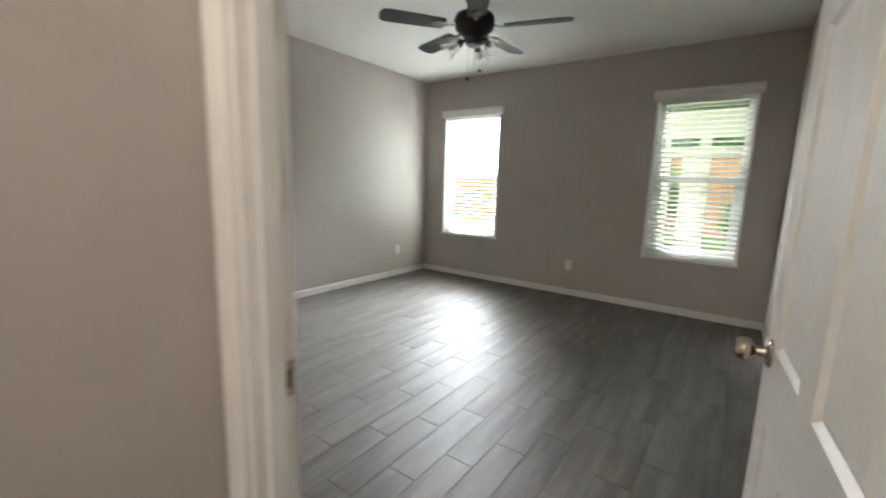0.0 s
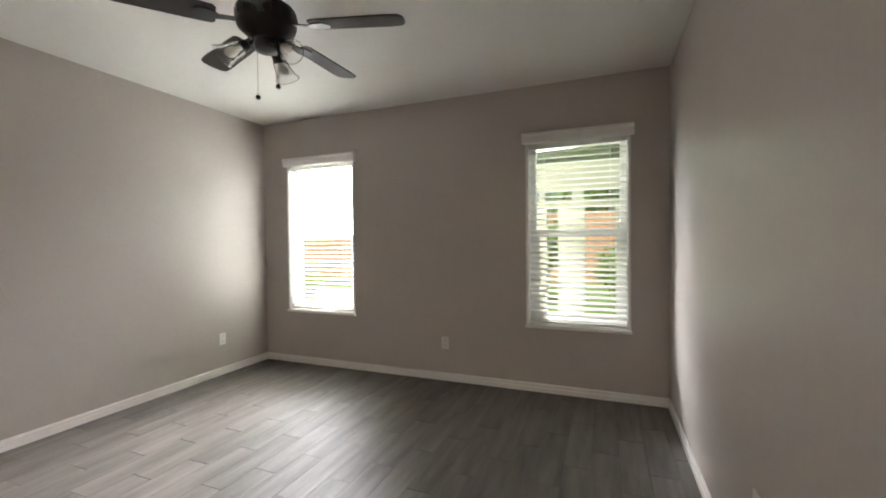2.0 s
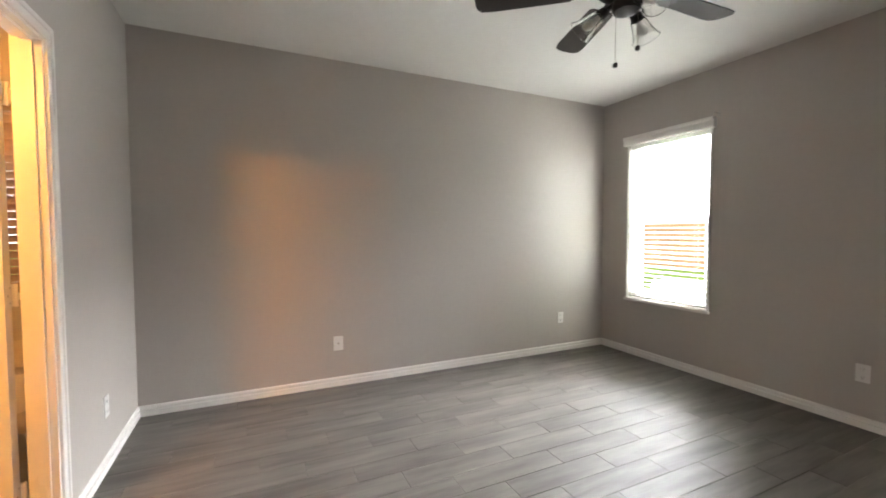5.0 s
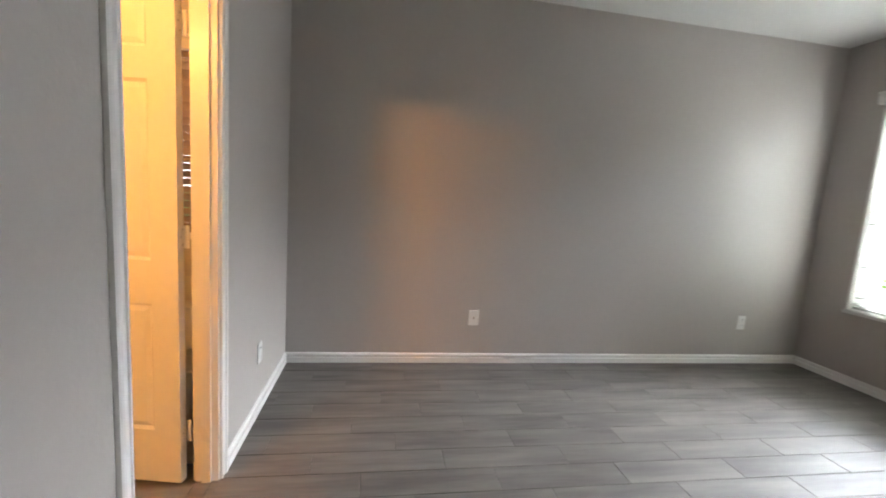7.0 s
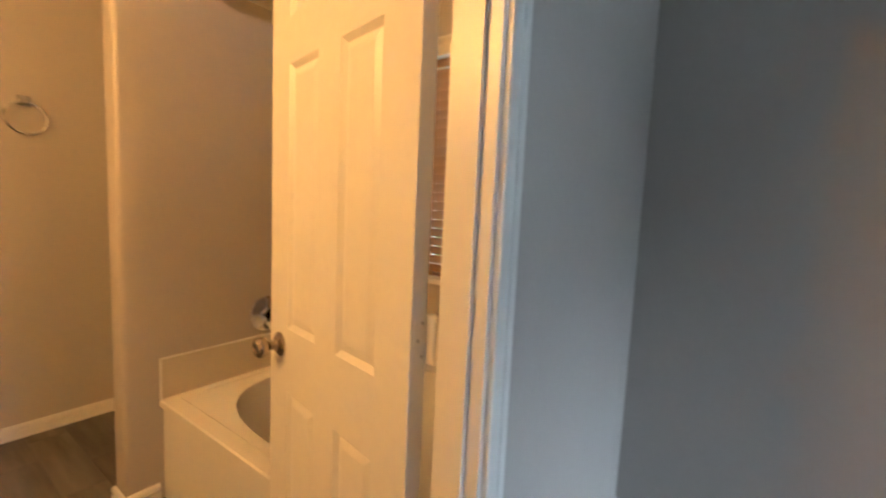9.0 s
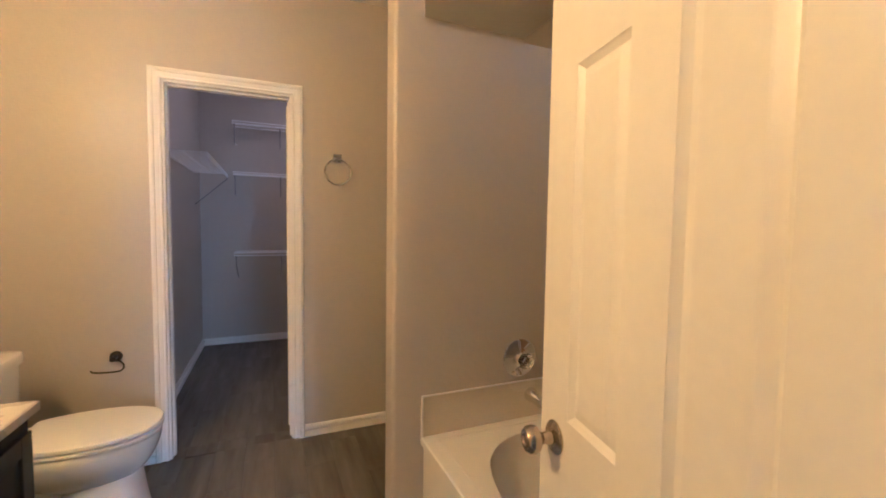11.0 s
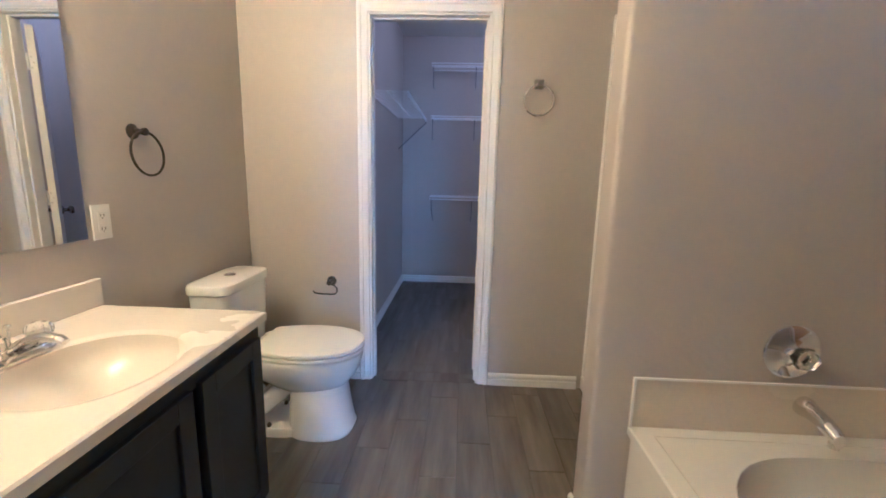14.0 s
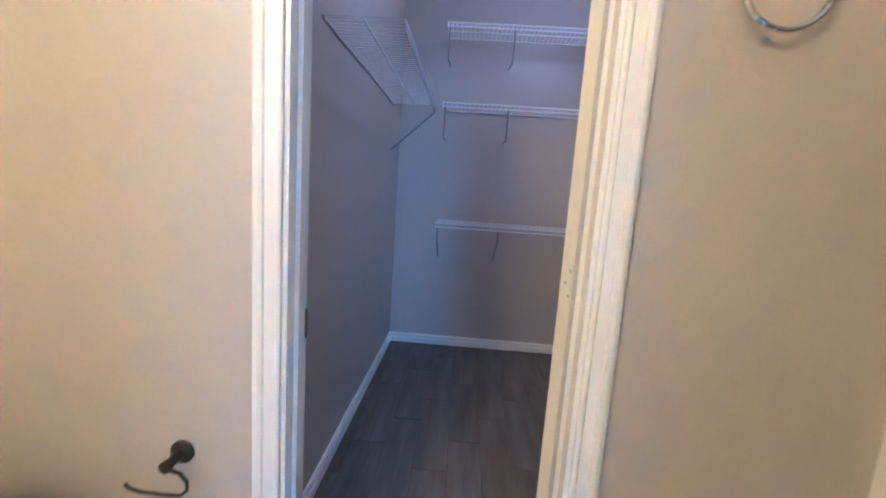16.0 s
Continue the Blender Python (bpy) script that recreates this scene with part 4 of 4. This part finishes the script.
loft(bm, [[(r * math.cos(2 * math.pi * k / 20), y, z + rz * math.sin(2 * math.pi * k / 20)) for k in range(20)] for y, r, z, rz in ((0, 0.032, 0, 0.032), (0.012, 0.032, 0, 0.032), (0.03, 0.026, 0, 0.026), (0.08, 0.024, -0.008, 0.023), (0.12, 0.022, -0.022, 0.022), (0.135, 0.019, -0.032, 0.02))])
part("body", bm, CHROME, spout, "", True)
bm = bmesh.new()
lathe(bm, [(0, 0), (0.013, 0), (0.014, -0.03), (0, -0.03)], 14, pose(0, 0.12, -0.03))
part("nozzle", bm, CHROME, spout, "", True)

# ---- shower ----
SX, SZ = 0.905, 1.72
shower = thing("shower_stall", "shower stall with a framed glass door and white curb", "shower")
part("pan", boxes((0.003, SX - 0.05, B_SOUTH + 0.003, PART_S - 0.003, 0.0, 0.035)), FIBREGLASS, shower)
part("curb", boxes((SX - 0.05, SX + 0.055, B_SOUTH + 0.003, PART_S - 0.003, 0.0, 0.085), bevel=0.008), TUBM, shower)
part("surround_panel", boxes((0.002, 0.012, B_SOUTH + 0.013, PART_S - 0.013, 0.036, 1.95)), FIBREGLASS, shower)
part("surround_panel", boxes((0.002, SX - 0.03, B_SOUTH + 0.002, B_SOUTH + 0.012, 0.036, 1.95)), FIBREGLASS, shower)
part("surround_panel", boxes((0.002, SX - 0.03, PART_S - 0.012, PART_S - 0.002, 0.036, 1.95)), FIBREGLASS, shower)
for y0, y1 in ((B_SOUTH + 0.001, B_SOUTH + 0.032), (PART_S - 0.032, PART_S - 0.001)):
    part("side_jamb", boxes((SX - 0.028, SX + 0.05, y0, y1, 0.086, 2.02), bevel=0.004), TRIM, shower)
ya, yb = B_SOUTH + 0.034, PART_S - 0.034
frame_bits = part("door_frame", boxes((SX - 0.014, SX + 0.014, ya, ya + 0.024, 0.088, SZ), (SX - 0.014, SX + 0.014, yb - 0.024, yb, 0.088, SZ), (SX - 0.014, SX + 0.014, ya + 0.024, yb - 0.024, 0.088, 0.116), (SX - 0.014, SX + 0.014, ya + 0.024, yb - 0.024, SZ - 0.034, SZ), bevel=0.002), STEEL, shower, "brushed steel door frame")
part("gasket", boxes((SX - 0.006, SX + 0.006, ya + 0.0245, ya + 0.030, 0.1165, SZ - 0.0345), (SX - 0.006, SX + 0.006, yb - 0.030, yb - 0.0245, 0.1165, SZ - 0.0345)), SLOT, frame_bits)
pane = part("glass_door", boxes((SX - 0.003, SX + 0.003, ya + 0.0305, yb - 0.0305, 0.117, SZ - 0.035)), SHOWERGLASS, shower)
pane.visible_shadow = False
part("door_pull", boxes((SX + 0.0145, SX + 0.04, ya + 0.004, ya + 0.020, 0.86, 0.98), bevel=0.004), STEEL, shower, "dark steel pull")
bm = bmesh.new()
lathe(bm, [(0, 0), (0.07, 0), (0.066, 0.008), (0.03, 0.014), (0.022, 0.045), (0, 0.05)], 32, pose(0.50, B_SOUTH + 0.0125, 1.17, -90))
part("shower_valve", bm, CHROME, shower, "chrome shower valve", True)


# ---- closet ----
def wire_shelf(length, depth, m, label, braces, drop, rise):
    """Local: x along, y outward from the wall, z up; wall at y = 0."""
    root = thing("wire_shelf", label, "wire shelf", m, group="closet wire shelves")
    n = int(length / 0.030)
    bm = bmesh.new()
    tube(bm, [(0, 0.004, 0), (0, depth, 0), (0, depth + 0.003, -0.03)], 0.0016, 4)
    wire = finish(bm, "deck_wire", WIRE)
    for k in range(n + 1):
        ob = new("deck_wire", wire)
        ob.parent = root
        ob.matrix_basis = pose(0.003 + (length - 0.006) * k / n, 0, 0)
    for y, z, r in ((0.006, -0.004, 0.0045), (depth * 0.5, -0.005, 0.0045), (depth, -0.005, 0.0055), (depth + 0.003, -0.031, 0.0055)):
        bm = bmesh.new()
        tube(bm, [(0, y, z), (length, y, z)], r, 6)
        part("rail_wire", bm, WIRE, root)
    for x in braces:
        bm = bmesh.new()
        tube(bm, [(x, depth + 0.002, -0.033), (x, depth - 0.004, -0.033 - drop), (x, 0.006, -0.033 - drop - rise)], 0.0055, 6)
        part("brace", bm, BRACE, root, "bent grey support brace")
    return root


for z, drop, rise in ((2.30, 0.20, -0.04), (1.80, 0.20, -0.02), (0.995, 0.09, 0.16)):
    wire_shelf(1.42, 0.30, pose(C_WEST + 0.005, C_SOUTH + 0.001, z), "white wire shelf fixed across the closet back wall", (0.45, 0.98, 1.40), drop, rise)
wire_shelf(1.36, 0.28, pose(C_EAST - 0.001, -8.81, 1.765, 0, 0, 90), "white wire shelf with hanging rod along the closet side wall", (0.02,), 0.02, 0.25)
closet_lamp = thing("closet_light", "small round closet ceiling light", "ceiling light", pose(1.3, -8.0, H))
bm = bmesh.new()
lathe(bm, [(0, 0), (0.06, 0), (0.06, -0.03), (0.03, -0.05), (0, -0.05)], 24)
part("base", bm, PLASTIC, closet_lamp, "", True)
bm = bmesh.new()
lathe(bm, [(0, -0.05), (0.02, -0.052), (0.03, -0.09), (0.02, -0.12), (0, -0.125)], 18, pose(0, 0, -0.06))
lathe(bm, [(0, -0.05), (0.014, -0.05), (0.014, -0.115), (0, -0.115)], 12)
bulb = part("bulb", bm, glow("closet_bulb_glass", (0.9, 0.88, 1.0), 4.0), closet_lamp, "lit bulb", True)
bulb.visible_shadow = False

# ---- outside ----
mesh_thing("ground", boxes((-400, 400, -400, 400, -0.6, -0.25)), GRASS, "green lawn outside the windows", "ground", kind="structure")
mesh_thing("porch_slab", boxes((1.9, 6.0, 0.155, 2.9, -0.249, -0.05)), CONCRETE, "pale concrete porch slab", "porch", kind="structure")
porch = thing("covered_porch", "cream painted covered porch frame outside the window", "porch", kind="structure")
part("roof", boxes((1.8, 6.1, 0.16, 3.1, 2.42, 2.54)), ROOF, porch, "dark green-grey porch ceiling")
part("beam", boxes((1.9, 6.0, 2.48, 2.62, 2.03, 2.419)), PORCHPAINT, porch)
part("rail", boxes((1.9, 6.0, 2.5, 2.6, 1.77, 1.88)), PORCHPAINT, porch)
for x0, x1, u0, u1 in ((1.9, 2.05, 1.93, 2.02), (2.32, 2.46, 2.35, 2.43), (2.66, 2.80, 2.69, 2.77), (2.95, 3.32, 3.14, 3.30), (3.71, 3.98, 3.80, 3.90), (4.6, 4.8, 4.65, 4.75), (5.8, 6.0, 5.85, 5.95)):
    part("post", boxes((x0, x1, 2.49, 2.61, -0.049, 1.769), (u0, u1, 2.5, 2.6, 1.881, 2.029), bevel=0.006), PORCHPAINT, porch)
fence = thing("garden_fence", "reddish cedar picket fence across the yard", "fence", kind="structure")
plank = finish(boxes((0, 0.138, 0, 0.02, -0.25, 2.35)), "picket", CEDAR)
for k in range(160):
    ob = new("picket", plank)
    ob.parent = fence
    ob.matrix_basis = pose(-14.0 + k * 0.142, 12.0 + random.uniform(-0.006, 0.006), random.uniform(-0.02, 0.02))
part("fence_rail", boxes((-14.1, 8.8, 12.022, 12.06, 0.2, 0.29), (-14.1, 8.8, 12.022, 12.06, 1.8, 1.89)), CEDAR, fence)


def shrub(x, y, h, r, seed, label, name="shrub"):
    rnd = random.Random(seed)
    root = thing(name, label, name, pose(x, y, -0.25))
    bm = bmesh.new()
    for k in range(5):
        a = rnd.uniform(0, 6.28)
        tube(bm, [(0, 0, 0), (0.25 * r * math.cos(a), 0.25 * r * math.sin(a), h * 0.4), (0.6 * r * math.cos(a), 0.6 * r * math.sin(a), h * 0.75)], 0.02 + 0.01 * h, 6)
    part("trunk", bm, BARK, root)
    verts, faces = [], []
    for k in range(2600):
        u = Vector((rnd.gauss(0, 1), rnd.gauss(0, 1), rnd.gauss(0, 1))).normalized()
        q = rnd.random() ** 0.4 * (0.8 + 0.35 * noise.noise(u * 2.3 + Vector((seed, 0, 0))))
        p = Vector((u.x * r * q, u.y * r * q, h * 0.58 + u.z * h * 0.45 * q))
        a = Vector((rnd.gauss(0, 1), rnd.gauss(0, 1), rnd.gauss(0, 1))).normalized() * 0.05 * (0.6 + h * 0.3)
        b = a.cross(u).normalized() * 0.025 * (0.6 + h * 0.3)
        i = len(verts)
        verts += [p - a, p + b, p + a, p - b]
        faces.append((i, i + 1, i + 2, i + 3))
    me = bpy.data.meshes.new("crown")
    me.from_pydata([tuple(v) for v in verts], [], faces)
    me.materials.append(LEAF)
    crown = new("crown", me)
    crown.parent = root
    return root


shrub(3.9, 6.4, 1.5, 0.7, 3, "leafy green shrub in front of the fence")
shrub(2.0, 6.8, 2.4, 1.0, 5, "tall leafy green shrub in front of the fence")
shrub(2.8, 15.0, 6.0, 2.6, 8, "leafy green tree behind the fence", "tree")
shrub(6.4, 15.5, 6.5, 2.8, 9, "leafy green tree behind the fence", "tree")

# ---- floor planks, last ----
PW, PL, GAP = 0.152, 0.61, 0.0016
cache = {}


def plank_piece(x0, x1, y0, y1):
    key = (round(x1 - x0, 3), round(y1 - y0, 3))
    if key not in cache:
        w, l = key
        bm = bmesh.new()
        e = 0.0012
        loft(bm, [[(0, 0, -0.003), (w, 0, -0.003), (w, l, -0.003), (0, l, -0.003)], [(0, 0, -e), (w, 0, -e), (w, l, -e), (0, l, -e)], [(e, e, 0), (w - e, e, 0), (w - e, l - e, 0), (e, l - e, 0)]])
        cache[key] = finish(bm, "plank", PLANK)
    ob = new("plank", cache[key])
    ob.parent = floor
    ob.matrix_basis = pose(x0, y0, random.uniform(-0.0003, 0.0003))


def lay(ax, bx, ay, by):
    k = 0
    x = math.floor(ax / PW) * PW
    while x < bx:
        x0, x1 = max(x, ax) + GAP / 2, min(x + PW, bx) - GAP / 2
        col = round(x / PW)
        y = math.floor(ay / PL) * PL - PL + (col * 0.37 % 1) * PL
        while y < by:
            y0, y1 = max(y, ay) + GAP / 2, min(y + PL, by) - GAP / 2
            if y1 - y0 > 0.02 and x1 - x0 > 0.01:
                plank_piece(x0, x1, y0, y1)
            y += PL
        x += PW


lay(0, EAST, S_IN, 0)
lay(BD0, BD1, S_OUT, S_IN)
lay(ED0, ED1, S_OUT, S_IN)
lay(TUB_X - 0.012, B_EAST, PART_N, S_OUT)
lay(SX + 0.055, B_EAST, B_SOUTH, PART_N)
lay(CD0, CD1, B_SOUTH - 0.11, B_SOUTH)
lay(C_WEST, C_EAST, C_SOUTH, B_SOUTH - 0.11)
lay(B_EAST + 0.11, EAST, -6.49, S_OUT)
